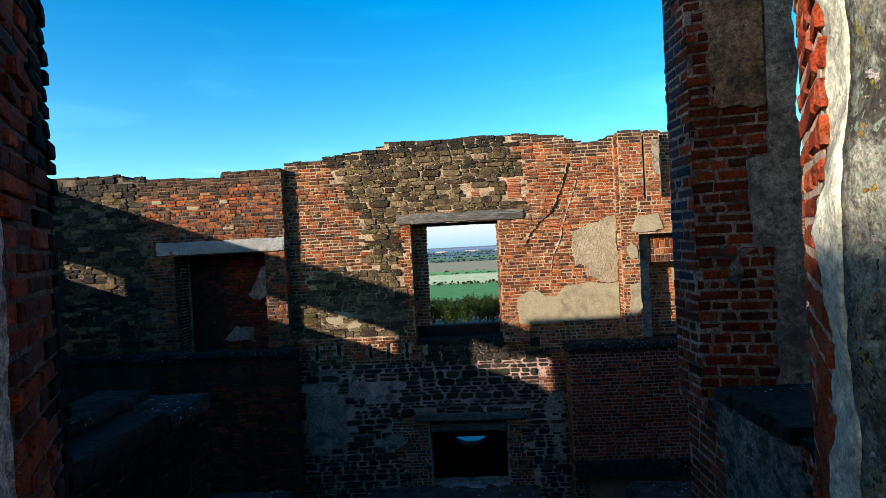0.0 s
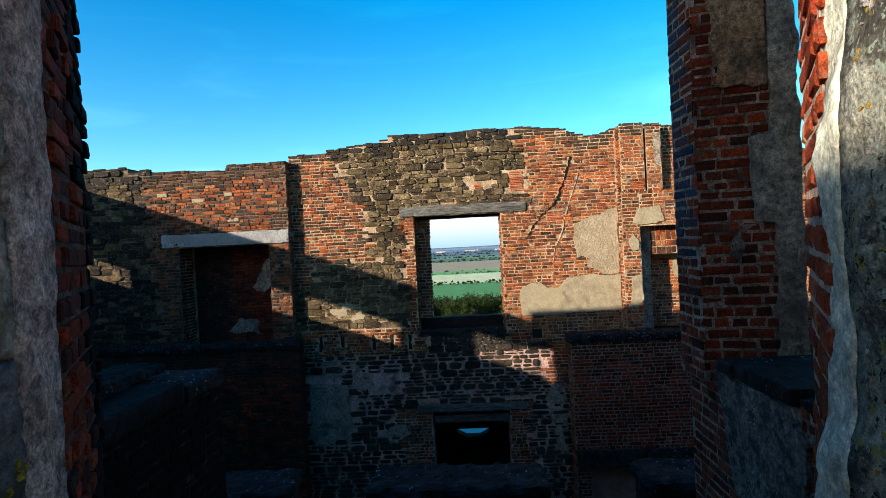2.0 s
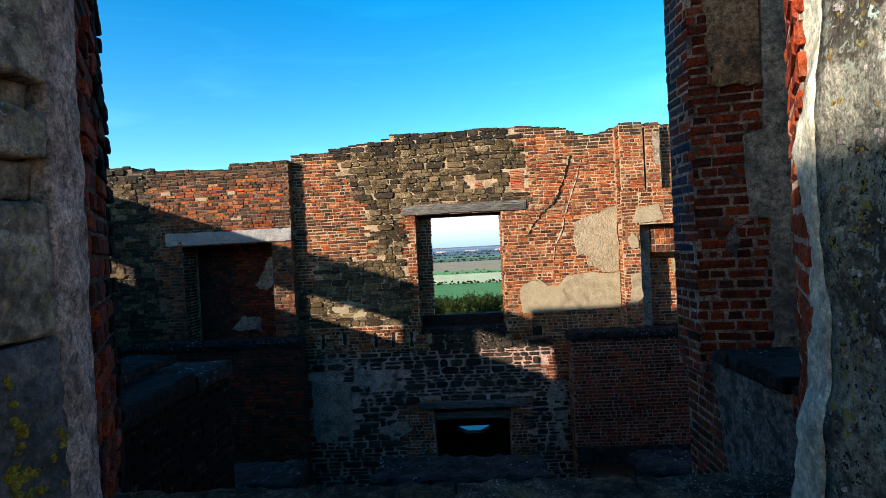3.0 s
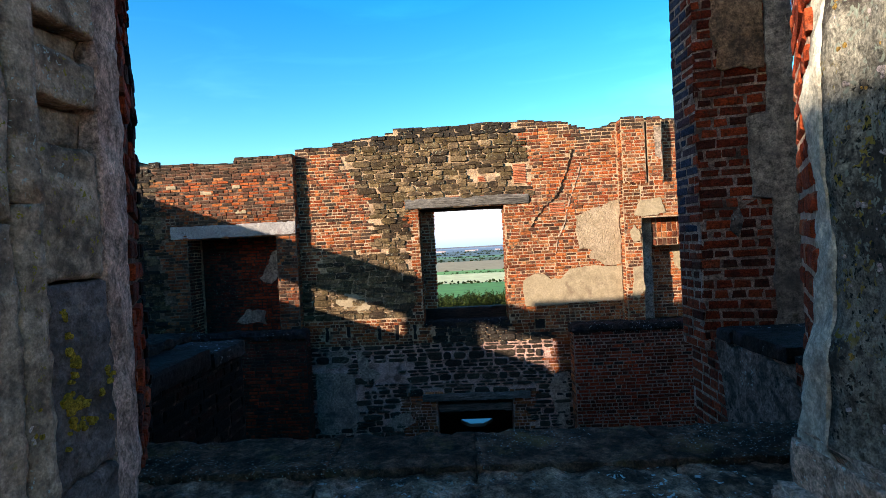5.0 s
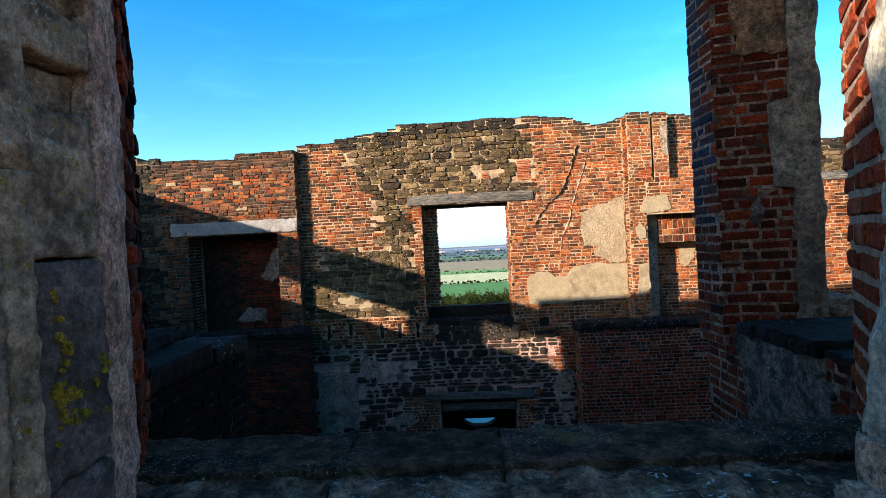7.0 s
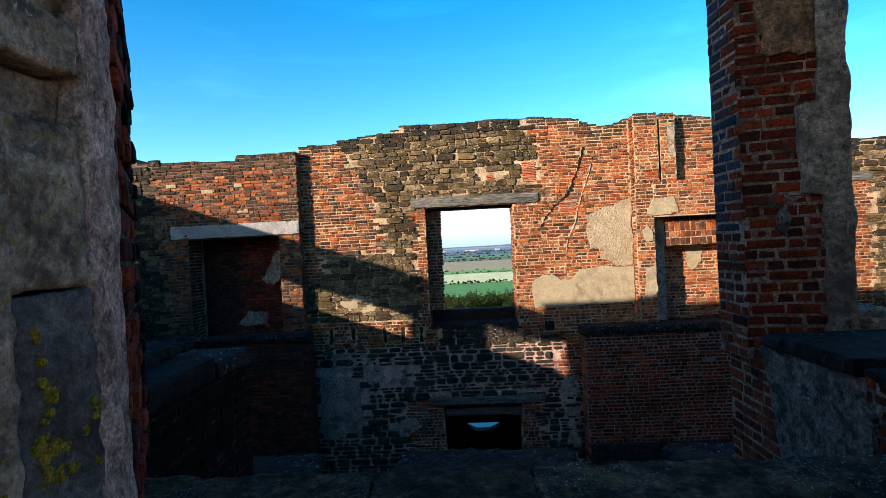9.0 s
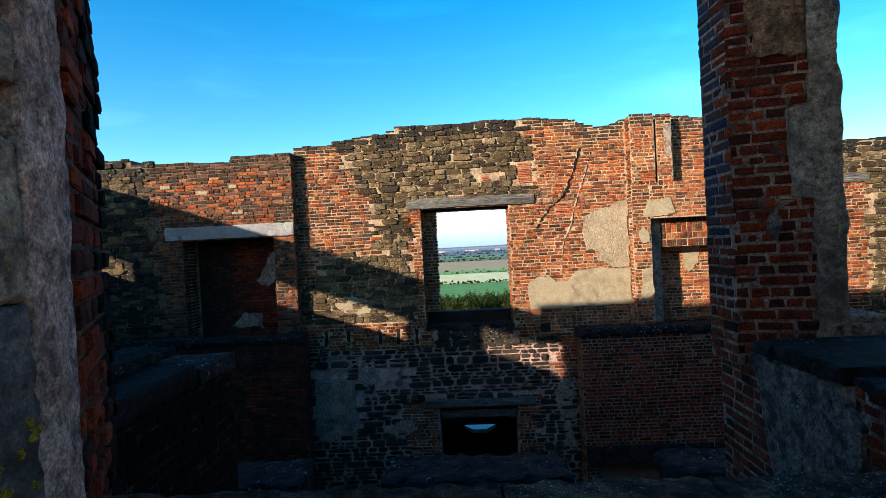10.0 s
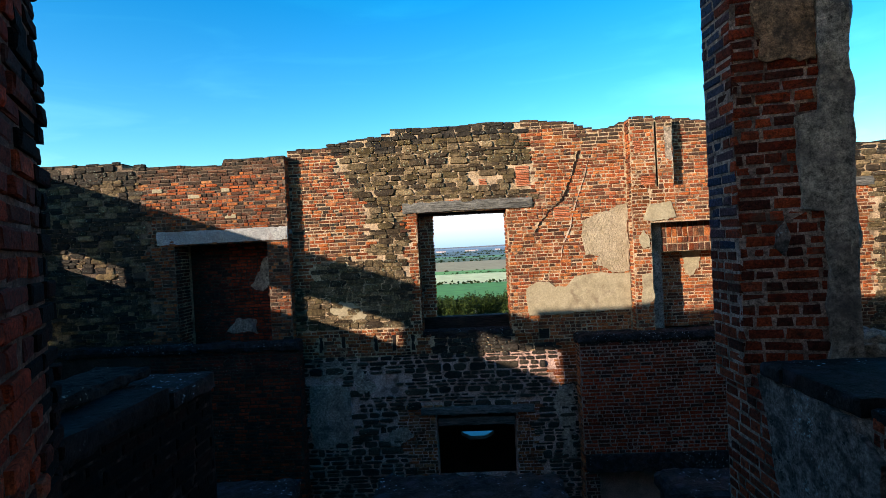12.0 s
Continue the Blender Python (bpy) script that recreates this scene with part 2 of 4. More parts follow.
    stained_render=mat("stained_render", [(0.11, 0.10, 0.085), (0.25, 0.235, 0.20), (0.40, 0.38, 0.33)], 7, 0.95, 1.0, 28, "", (0.02, 0.018, 0.017), 7, (0.47, 0.56), spots=[(0.02, 0.018, 0.017), (0.30, 0.29, 0.27)], spot_scale=21, spot_cut=0.26),
    sill_stone=mat("lichened_sill", [(0.0825, 0.0661, 0.0478), (0.261, 0.211, 0.147), (0.55, 0.444, 0.322)], 13, 0.92, 1.2, 50, "", (0.014, 0.014, 0.014), 7, (0.46, 0.58), spots=[(0.42, 0.55, 0.56), (0.30, 0.33, 0.30)], spot_scale=25, spot_cut=0.24),
    sill_top=mat("dark_sill", [(0.0345, 0.0276, 0.0216), (0.103, 0.0808, 0.0592), (0.23, 0.176, 0.124)], 17, 0.92, 1.2, 70, "", (0.012, 0.012, 0.012), 8, (0.48, 0.6), spots=[(0.33, 0.40, 0.40)], spot_scale=75, spot_cut=0.2, smear=(0.17, 0.15, 0.05)),
    scored_plaster=mat("scored_plaster", [(0.28, 0.265, 0.17), (0.36, 0.345, 0.235), (0.42, 0.41, 0.285)], 4, 0.95, 0.9, 30, "", (0.18, 0.15, 0.11), 3.2, (0.55, 0.72), scored=True, fine=0.35),
    buff_plaster=mat("buff_plaster", [(0.19, 0.125, 0.065), (0.30, 0.20, 0.11), (0.38, 0.26, 0.15)], 6, 0.95, 0.9, 34, "", (0.06, 0.045, 0.033), 5, (0.5, 0.64)),
    stone_part=mat("ironstone_rubble_single", STONE, 8, 0.92, 0.8, 35, "object", (0.035, 0.032, 0.025), 5, (0.48, 0.62), spots=[(0.30, 0.28, 0.20)], spot_scale=22, spot_cut=0.2, smear=(0.22, 0.19, 0.12)),
    blue_part=mat("brick_blue_black", BLUE, 12, 0.8, 0.6, 60, "object", (0.06, 0.03, 0.025), 5, (0.54, 0.68)),
    blue_rest=mat("brick_blue_black_joined", BLUE, 12, 0.8, 0.6, 60, "island", (0.06, 0.03, 0.025), 5, (0.54, 0.68)),
    jamb_brick=mat("brick_orange_red", JAMB, 14, 0.92, 0.9, 60, "object", (0.13, 0.03, 0.016), 9, (0.54, 0.66), smear=(0.40, 0.31, 0.22)),
    jamb_rest=mat("brick_orange_red_joined", JAMB, 14, 0.92, 0.9, 60, "island", (0.13, 0.03, 0.016), 9, (0.54, 0.66), smear=(0.40, 0.31, 0.22)),
    jamb_mortar=mat("brown_mortar", [(0.08, 0.058, 0.042), (0.14, 0.105, 0.08), (0.21, 0.16, 0.125)], 6, 0.95, 0.9, 50, "", (0.035, 0.028, 0.022), 4, (0.48, 0.6)),
    tile=mat("salmon_tile", [(0.46, 0.18, 0.09), (0.52, 0.25, 0.14), (0.40, 0.14, 0.065)], 12, 0.9, 0.5, 60, "island"),
    pale_mortar=mat("pale_crack_mortar", [(0.42, 0.36, 0.26), (0.55, 0.48, 0.36)], 9, 0.95, 0.7, 50),
    timber=mat("grey_weathered_oak", [(0.0553, 0.0638, 0.0585), (0.111, 0.128, 0.117), (0.187, 0.212, 0.198)], 9, 0.85, 0.6, 50, "", (0.05, 0.045, 0.04), 6, (0.55, 0.68), grain=0.12),
    dark_timber_and_hole=mat("dark_oak_and_hole", [(0.012, 0.01, 0.009), (0.03, 0.025, 0.021)], 7, 0.7, 0.5, 50, grain=0.12),
    concrete=mat("grey_lintel", [(0.25, 0.30, 0.30), (0.35, 0.42, 0.41)], 3, 0.9, 0.3, 60, "", (0.2, 0.19, 0.19), 5, (0.5, 0.7)),
)


# ---- builders ----
def part(name, verts, faces, material, parent=None, label="", smooth=False):
    me = bpy.data.meshes.new(name)
    me.from_pydata([tuple(v) for v in verts], [], faces)
    me.materials.append(material)
    if smooth:
        me.shade_smooth()
    ob = new(name, me)
    ob.parent = parent
    if label:
        tagged(ob, label)
    return ob


def prism(outline, z0, z1):
    """An upright solid over a plan outline, given counter-clockwise."""
    k = len(outline)
    v = [(x, y, z0) for x, y in outline] + [(x, y, z1) for x, y in outline]
    f = [tuple(range(k - 1, -1, -1)), tuple(range(k, 2 * k))] + [(i, (i + 1) % k, k + (i + 1) % k, k + i) for i in range(k)]
    return v, f


def boxes(lst):
    v, f = [], []
    for x0, x1, y0, y1, z0, z1 in lst:
        a, b = prism([(x0, y0), (x1, y0), (x1, y1), (x0, y1)], z0, z1)
        f += [tuple(i + len(v) for i in q) for q in b]
        v += a
    return v, f


def rough_block(x0, x1, y0, y1, z0, z1, step=0.06, amp=0.012, seed=0.0, freq=5.0, edge=0.015):
    """A worn block: a fine grid box whose faces wander and whose edges are rubbed round."""
    bm = bmesh.new()
    n = [max(1, min(60, int(round(d / step)))) for d in (x1 - x0, y1 - y0, z1 - z0)]
    idx = {}

    def vert(i, j, k):
        if (i, j, k) not in idx:
            p = Vector((x0 + (x1 - x0) * i / n[0], y0 + (y1 - y0) * j / n[1], z0 + (z1 - z0) * k / n[2]))
            s = [(-1 if a == 0 else 1 if a == m else 0) for a, m in zip((i, j, k), n)]
            out = Vector(s)
            hits = sum(1 for a in s if a)
            d = amp * (noise.noise(p * freq + Vector((seed, seed, 0))) + 0.6 * noise.noise(p * freq * 3.1 + Vector((0, seed, 7))))
            p = p + out * d - (out * edge * (0.6 + noise.noise(p * 9)) if hits > 1 else Vector())
            idx[i, j, k] = bm.verts.new(p)
        return idx[i, j, k]

    for a, b, c in ((0, 1, 2), (1, 2, 0), (2, 0, 1)):
        for side in (0, n[c]):
            for i in range(n[a]):
                for j in range(n[b]):
                    q = []
                    for di, dj in ((0, 0), (1, 0), (1, 1), (0, 1)):
                        t = [0, 0, 0]
                        t[a], t[b], t[c] = i + di, j + dj, side
                        q.append(vert(*t))
                    bm.faces.new(q if side else q[::-1])
    v = [tuple(w.co) for w in bm.verts]
    bm.verts.index_update()
    f = [tuple(w.index for w in q.verts) for q in bm.faces]
    bm.free()
    return v, f


class Face:
    """A wall's face: o its origin, u along it, up, n towards the viewer."""
    def __init__(self, o, u):
        self.o, self.u = Vector(o), Vector(u).normalized()
        self.n = self.u.cross(Vector((0, 0, 1)))

    def at(self, u, z, d):
        return self.o + self.u * u + Vector((0, 0, z)) + self.n * d


class Heap:
    """Many pieces in one mesh."""
    def __init__(self):
        self.v, self.f = [], []

    def add(self, v, f):
        k = len(self.v)
        self.v += v
        self.f += [tuple(i + k for i in q) for q in f]


def brick_piece(face, u, z, w, h, proud, rng, deep=0.05):
    """One brick with rubbed arrises, set proud of its mortar bed."""
    j = lambda s: rng.uniform(-s, s)
    ring = ((-1, -1), (1, -1), (1, 1), (-1, 1))
    v = []
    for d, e in ((-deep, 0.0), (proud - 0.006, 0.0), (proud, min(0.009, h * 0.16))):
        for a, b in ring:
            v.append(face.at(u + a * (w / 2 - e) + j(0.007), z + b * (h / 2 - e) + j(0.005), d + j(0.003)))
    f = [(8, 9, 10, 11)]
    for r in (0, 4):
        f += [(r + i, r + (i + 1) % 4, r + 4 + (i + 1) % 4, r + 4 + i) for i in range(4)]
    return v, f


def stone_piece(face, u, z, w, h, proud, rng):
    """One rubble stone: an uneven, roughly squared outline with a broken face."""
    k = 9
    v = []
    a0 = rng.random() * 0.7
    rr = [1 + rng.uniform(-0.17, 0.08) for _ in range(k)]
    pw = rng.uniform(0.28, 0.6)
    su, sz = rng.uniform(-0.12, 0.12) * w, rng.uniform(-0.12, 0.12) * h
    for d, s in ((-0.015, 1.0), (proud * 0.55, 0.98), (proud, 0.84)):
        for i in range(k):
            a = 6.2832 * (i + a0) / k
            c, q = math.cos(a), math.sin(a)
            x = math.copysign(abs(c) ** pw, c) * w / 2 * s * rr[i]
            y = math.copysign(abs(q) ** pw, q) * h / 2 * s * rr[i]
            v.append(face.at(u + x, z + y, d + (rng.uniform(-0.010, 0.006) if s < 1 else 0)))
    v.append(face.at(u + su, z + sz, proud + rng.uniform(-0.008, 0.008)))
    f = [(2 * k + i, 2 * k + (i + 1) % k, 3 * k) for i in range(k)]
    for r in (0, k):
        f += [(r + i, r + (i + 1) % k, r + k + (i + 1) % k, r + k + i) for i in range(k)]
    return v, f


def lay_bricks(face, u0, u1, z0, z1, kind, heaps, rng, length=0.222, course=0.077, joint=0.019, singles=None, proud=0.026):
    """Courses of stretchers and headers wherever kind(u, z) names a heap, cut at edges; singles(u, z) sends a brick to a list of single parts."""
    out = []
    z = z0
    while z < z1 - 0.3 * course:
        h = course * rng.uniform(0.9, 1.1)
        u = u0 - rng.uniform(0, length)
        head = rng.random() < 0.5
        while u < u1:
            w = length * (0.5 if (rng.random() < (0.8 if head else 0.22)) else 1.0) * rng.uniform(0.85, 1.12)
            a, b = max(u, u0), min(u + w, u1)
            zc = z + h / 2
            for _ in range(6):
                if b - a > 0.05 and not kind(a + 0.01, zc):
                    a += 0.16 * (b - a)
                if b - a > 0.05 and not kind(b - 0.01, zc):
                    b -= 0.16 * (b - a)
            m = (a + b) / 2
            k = kind(m, zc) if b - a > 0.05 else None
            if k and not k.endswith("stone"):
                zc += 0.006 * wob(m, zc, 1.5, 12)
                jt = min(joint * rng.uniform(0.75, 1.5), 0.45 * (b - a))
                pr = rng.uniform(0.003, proud)
                if rng.random() < 0.05:
                    pr = 0.0015
                if singles and singles(m, zc) and len(out) < 300:
                    out.append((m, zc, b - a - jt, h - joint * rng.uniform(0.8, 1.2), pr, k))
                elif k in heaps:
                    heaps[k].add(*brick_piece(face, m, zc, b - a - jt, h - joint * rng.uniform(0.8, 1.2), pr, rng))
            u += w
        z += h
    return out


def lay_stones(face, u0, u1, z0, z1, kind, heap, rng, hs=(0.05, 0.15), ws=(0.10, 0.40), single=None):
    """Uneven courses of rubble wherever kind(u, z) names a stone."""
    z = z0
    while z < z1:
        h = rng.uniform(*hs)
        u = u0 - rng.uniform(0, 0.2)
        while u < u1:
            w = rng.uniform(*ws) * (0.6 + 0.6 * h / hs[1])
            m, zc = u + w / 2, z + h / 2 + 0.03 * wob(u, z, 1.3, 14)
            k = kind(m, zc)
            if k in heap and k.endswith("stone") and kind(m - w * 0.4, zc) and kind(m + w * 0.4, zc):
                cut = rng.random()
                gap = rng.uniform(-0.022, 0.003) if zc > 3.5 else rng.uniform(0.012, 0.045)
                if h > 0.10 and cut < 0.45:
                    q = rng.uniform(0.35, 0.65)
                    for c0, c1 in ((0, q), (q, 1)):
                        e = rng.uniform(0.3, 0.7) if w > 0.26 and rng.random() < 0.5 else 1.0
                        for x0, x1 in ((0, e), (e, 1)):
                            if x1 > x0:
                                heap[k].add(*stone_piece(face, u + w * (x0 + x1) / 2, zc - h / 2 + h * (c0 + c1) / 2, w * (x1 - x0) - gap, h * (c1 - c0) - gap * 0.7, rng.uniform(0.008, 0.04), rng))
                elif cut < 0.995:
                    if single and single(m, zc) and k == "stone" and len(heap["single"]) < 300:
                        heap["single"].append(stone_piece(face, m, zc, w - gap, h - gap * 0.8, rng.uniform(0.012, 0.05), rng))
                    else:
                        heap[k].add(*stone_piece(face, m, zc, w - gap, h - gap * 0.8, rng.uniform(0.012, 0.05), rng))
            u += w
        z += h


brick_meshes = {}


def single_bricks(face, items, materials, parent, rng):
    """Bricks as objects of their own that share a few meshes."""
    base = Face((0, 0, 0), (1, 0, 0))
    for u, z, w, h, pr, k in items:
        key = (max(1, round(w / 0.03)), k, rng.randrange(5))
        if key not in brick_meshes:
            v, f = brick_piece(base, 0, 0, key[0] * 0.03, 0.064, 0.0, rng, 0.09)
            me = bpy.data.meshes.new("brick")
            me.from_pydata([tuple(p) for p in v], [], f)
            me.materials.append(materials[k])
            brick_meshes[key] = me
        ob = new("brick", brick_meshes[key])
        ob.parent = parent
        p = face.at(u, z, pr)
        ang = math.atan2(face.u.y, face.u.x)
        ob.matrix_basis = Matrix.LocRotScale(p, Euler((rng.uniform(-0.02, 0.02), 0, ang + rng.uniform(-0.015, 0.015))), Vector((w / (key[0] * 0.03), 1, h / 0.064)))


def wob(u, z, s=1.0, seed=0.0):
    return noise.noise(Vector((u * s + seed, z * s, seed * 1.7)))


def patch(name, face, outline, material, parent, thick=0.02, seed=0.0, rag=0.05, label="", n=90, keep_straight=()):
    """A ragged slab of plaster: outline in (u, z), its edge broken by noise, slightly domed and wavy."""
    pts = []
    per = sum((Vector(outline[i]) - Vector(outline[i - 1])).length for i in range(len(outline)))
    for i in range(len(outline)):
        a, b = Vector(outline[i]), Vector(outline[(i + 1) % len(outline)])
        k = max(2, int((b - a).length / per * n))
        nor = Vector((-(b - a).y, (b - a).x)).normalized()
        for s in range(k):
            p = a.lerp(b, s / k)
            r = 0 if i in keep_straight else rag
            pts.append(p + nor * r * (wob(p.x, p.y, 4, seed) + 0.7 * wob(p.x, p.y, 13, seed + 3)))
    bm = bmesh.new()
    front = [bm.verts.new(face.at(p.x, p.y, thick)) for p in pts]
    back = [bm.verts.new(face.at(p.x, p.y, -0.005)) for p in pts]
    edges = [bm.edges.new((front[i - 1], front[i])) for i in range(len(front))]
    bmesh.ops.triangle_fill(bm, use_beauty=True, use_dissolve=False, edges=edges, normal=face.n)
    for i in range(len(front)):
        bm.faces.new((front[i - 1], back[i - 1], back[i], front[i]))
    bmesh.ops.recalc_face_normals(bm, faces=bm.faces)
    me = bpy.data.meshes.new(name)
    bm.to_mesh(me)
    bm.free()
    me.materials.append(material)
    ob = new(name, me)
    ob.parent = parent
    if label:
        tagged(ob, label)
    return ob


def root(name, label, category, kind="structure", at=(0, 0, 0)):
    e = new(name)
    e.location = at
    return tagged(e, label, category, kind=kind)


def profile(pts, u):
    """Height of a broken line at u."""
    for (a, za), (b, zb) in zip(pts, pts[1:]):
        if a <= u <= b:
            return za + (zb - za) * (u - a) / max(b - a, 1e-6)
    return pts[0][1] if u < pts[0][0] else pts[-1][1]


# ---- ground ----
def ground_z(x, y):
    """The hilltop is level round the house and falls away to the vale."""
    r = math.hypot(x, y - 6)
    s = min(1.0, max(0.0, (r - 16) / 520))
    return -57 * s ** 1.21


def build_ground():
    rs = [0.0] + [3 * 1.13 ** i for i in range(62)]
    rs = [r for r in rs if r < 4700] + [4850]
    seg = 96
    v, f = [(0, 6, 0)], []
    for r in rs[1:]:
        for i in range(seg):
            a = 2 * math.pi * i / seg
            x, y = r * math.cos(a), 6 + r * math.sin(a)
            v.append((x, y, ground_z(x, y)))
    for i in range(seg):
        f.append((0, 1 + i, 1 + (i + 1) % seg))
    for k in range(len(rs) - 2):
        for i in range(seg):
            a, b = 1 + k * seg + i, 1 + k * seg + (i + 1) % seg
            f.append((a, a + seg, b + seg, b))
    m = bpy.data.materials.new("farmland")
    m.use_nodes = True
    n, l = m.node_tree.nodes, m.node_tree.links
    tc = n.new("ShaderNodeTexCoord")
    sep = n.new("ShaderNodeSeparateXYZ")
    l.new(tc.outputs["Object"], sep.inputs[0])
    nz = n.new("ShaderNodeTexNoise")
    nz.inputs["Scale"].default_value = 0.004
    l.new(tc.outputs["Object"], nz.inputs["Vector"])
    ma = n.new("ShaderNodeMath")
    ma.operation = 'MULTIPLY_ADD'
    l.new(nz.outputs["Fac"], ma.inputs[0])
    ma.inputs[1].default_value = 60
    l.new(sep.outputs["Y"], ma.inputs[2])
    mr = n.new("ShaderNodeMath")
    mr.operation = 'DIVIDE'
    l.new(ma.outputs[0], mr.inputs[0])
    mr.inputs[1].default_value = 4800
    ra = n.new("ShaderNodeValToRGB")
    # The first stop, unseen near ground, is brown to bounce warm light.
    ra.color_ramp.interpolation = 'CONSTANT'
    # Far bands turn bluer: distance haze put into the field colours.
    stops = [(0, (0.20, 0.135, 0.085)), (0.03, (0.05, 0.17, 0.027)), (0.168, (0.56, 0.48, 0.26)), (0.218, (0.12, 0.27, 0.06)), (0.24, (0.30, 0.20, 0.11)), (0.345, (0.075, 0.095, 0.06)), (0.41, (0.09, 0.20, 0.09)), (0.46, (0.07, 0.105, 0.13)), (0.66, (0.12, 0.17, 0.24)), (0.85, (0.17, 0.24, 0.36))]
    el = ra.color_ramp.elements
    while len(el) < len(stops):
        el.new(0.5)
    for e, (p, c) in zip(el, stops):
        e.position, e.color = p, (*c, 1)
    l.new(mr.outputs[0], ra.inputs[0])
    n2 = n.new("ShaderNodeTexNoise")
    n2.inputs["Scale"].default_value = 0.06
    n2.inputs["Detail"].default_value = 8
    l.new(tc.outputs["Object"], n2.inputs["Vector"])
    mx = n.new("ShaderNodeMix")
    mx.data_type, mx.blend_type = 'RGBA', 'OVERLAY'
    mx.inputs[0].default_value = 0.5
    l.new(ra.outputs[0], mx.inputs[6])
    l.new(n2.outputs["Fac"], mx.inputs[7])
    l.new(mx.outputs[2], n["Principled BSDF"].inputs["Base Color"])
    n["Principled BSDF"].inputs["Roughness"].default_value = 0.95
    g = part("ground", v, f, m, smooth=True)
    tagged(g, "brown hilltop falling to striped farmland", "ground", kind="structure")


build_ground()

# ---- far wall ----
FW = 11.05
far = Face((0, FW, 0), (1, 0, 0))
LEFT = 0.22                     # the left stretch stands proud by this
TOP = [(-14, 7.75), (-7.85, 7.62), (-7.0, 7.62), (-6.92, 7.52), (-4.95, 7.47), (-4.93, 7.58), (-3.75, 7.58), (-3.69, 7.72), (-2.68, 7.74), (-2.66, 7.80), (-2.3, 7.86),
       (-1.68, 7.89), (-1.64, 8.03), (-0.1, 8.01), (0.3, 8.05), (1.3, 8.04), (2.0, 7.96), (2.25, 7.86), (2.5, 7.79), (2.8, 7.80), (3.05, 7.88), (3.1, 7.95), (4.0, 7.93), (4.6, 7.85), (6.0, 7.4), (7.2, 7.23), (8.1, 7.25), (14, 7.2)]
OPEN = [(-6.02, -4.12, 3.6, 5.90), (-1.12, 0.68, 3.84, 6.29), (-0.93, 0.68, 0.75, 2.2), (3.43, 5.0, 3.72, 5.86)]


def opening(u, z, grow=0.0):
    return any(a - grow < u < b + grow and c - grow < z < d + grow for a, b, c, d in OPEN)


JOISTS = [-3.2, -2.74, -2.08, -1.7, -1.32]
CRACK = [(2.15, 7.36), (2.03, 6.95), (1.92, 6.68), (1.79, 6.42), (1.52, 6.22), (1.36, 6.0), (1.23, 5.8)]
CRACK2 = [(2.37, 7.26), (2.25, 6.85), (2.1, 6.45), (1.97, 6.1), (1.93, 5.85), (1.76, 5.5), (1.72, 5.2)]


def crack_off(u, z):
    """How far a point lies from the two settlement cracks."""
    best = 9.0
    for line in (CRACK, CRACK2):
        for (a, za), (b, zb) in zip(line, line[1:]):
            d = Vector((b - a, zb - za))
            t = max(0.0, min(1.0, ((u - a) * d.x + (z - za) * d.y) / d.length_squared))
            best = min(best, math.hypot(u - a - t * d.x, z - za - t * d.y))
    return best


TILES = [(0.90, 1.17, 6.72, 7.12), (1.62, 1.93, 6.04, 6.27), (0.18, 0.33, 6.78, 6.92)]   # stacks of thin tiles let into the wall


def in_tiles(u, z):
    return any(a - 0.02 < u < b + 0.02 and c - 0.02 < z < d + 0.02 for a, b, c, d in TILES)


def far_kind(u, z):
    rag = 0.05 * wob(0, z, 9, 21) + 0.035 * wob(0, z, 23, 22)
    if z > profile(TOP, u) - 0.025 + 0.035 * wob(u, z, 6, 2) or opening(u + (rag if 0.5 < u < 0.9 and z > 3.8 else 0), z):
        return None
    w = 0.28 * wob(u, z, 1.6, 1) + 0.12 * wob(u, z, 5, 4)
    cap = z > profile(TOP, u) - (0.38 if u < -3.69 else 0.24) - 0.2 * wob(u, z, 2.5, 9)
    if abs(crack_off(u, z)) < 0.012 or abs(z - 3.70) < 0.17 and any(abs(u - j) < 0.045 for j in JOISTS) or abs(u - 1.32) < 0.11 and abs(z - 3.76) < 0.11:
        return None
    if -3.4 < u < -1.75 and 1.9 < z < 3.3 and wob(u, z, 1.9, 17) + 0.3 * wob(u, z, 6, 18) > 0.22 or in_tiles(u, z):
        return None
    if 3.05 < u < 4.0 and z > 3.7 or -3.45 < u < -2.7 and 1.7 < z < 2.82 or -1.9 < u < -1.55 and 1.7 < z < 1.9:
        return None
    if u > 6.3:
        return "capstone" if cap else "stone" if z > 6.5 or u > 7.78 + 0.5 * w else "brick"
    # About half the far-left stones go dark to paint the shade there.
    if u < -6.55 + w:
        return "capstone" if cap or wob(u, z, 7, 31) > 0.0 else "stone"
    if u < -3.69:
        return "cap" if cap or wob(u, z, 13, 5) > 0.13 else "brick"
    if z > 3.97:
        edge = -2.65 + (7.3 - z) * 0.42 + w
        if z < 5.45 + w and u < -1.35:
            return "capstone" if cap else "stone" if u > -3.3 + w or z < 4.9 else "brick"
        if u < edge:
            return "cap" if cap or wob(u, z, 13, 6) > 0.16 else "brick"
        if u < -1.36 + 0.5 * w or (z > 6.5 and u < 1.15 + w):
            return "capstone" if cap else "stone"
        return "cap" if cap else "brick"
    if z > 3.42 and u < -0.95:
        return "brick"
    if z > 3.6 and u > 0.75:
        return "brick"
    if (-1.62 + w < u < -0.8 or 0.6 < u < 1.15 + w) and z < 2.4:
        return "brick"
    if u > 1.55 + w and z > 2.7:
        return "brick"
    # All lower rubble is laid dark, deepening its shade by colour.
    return "capstone"


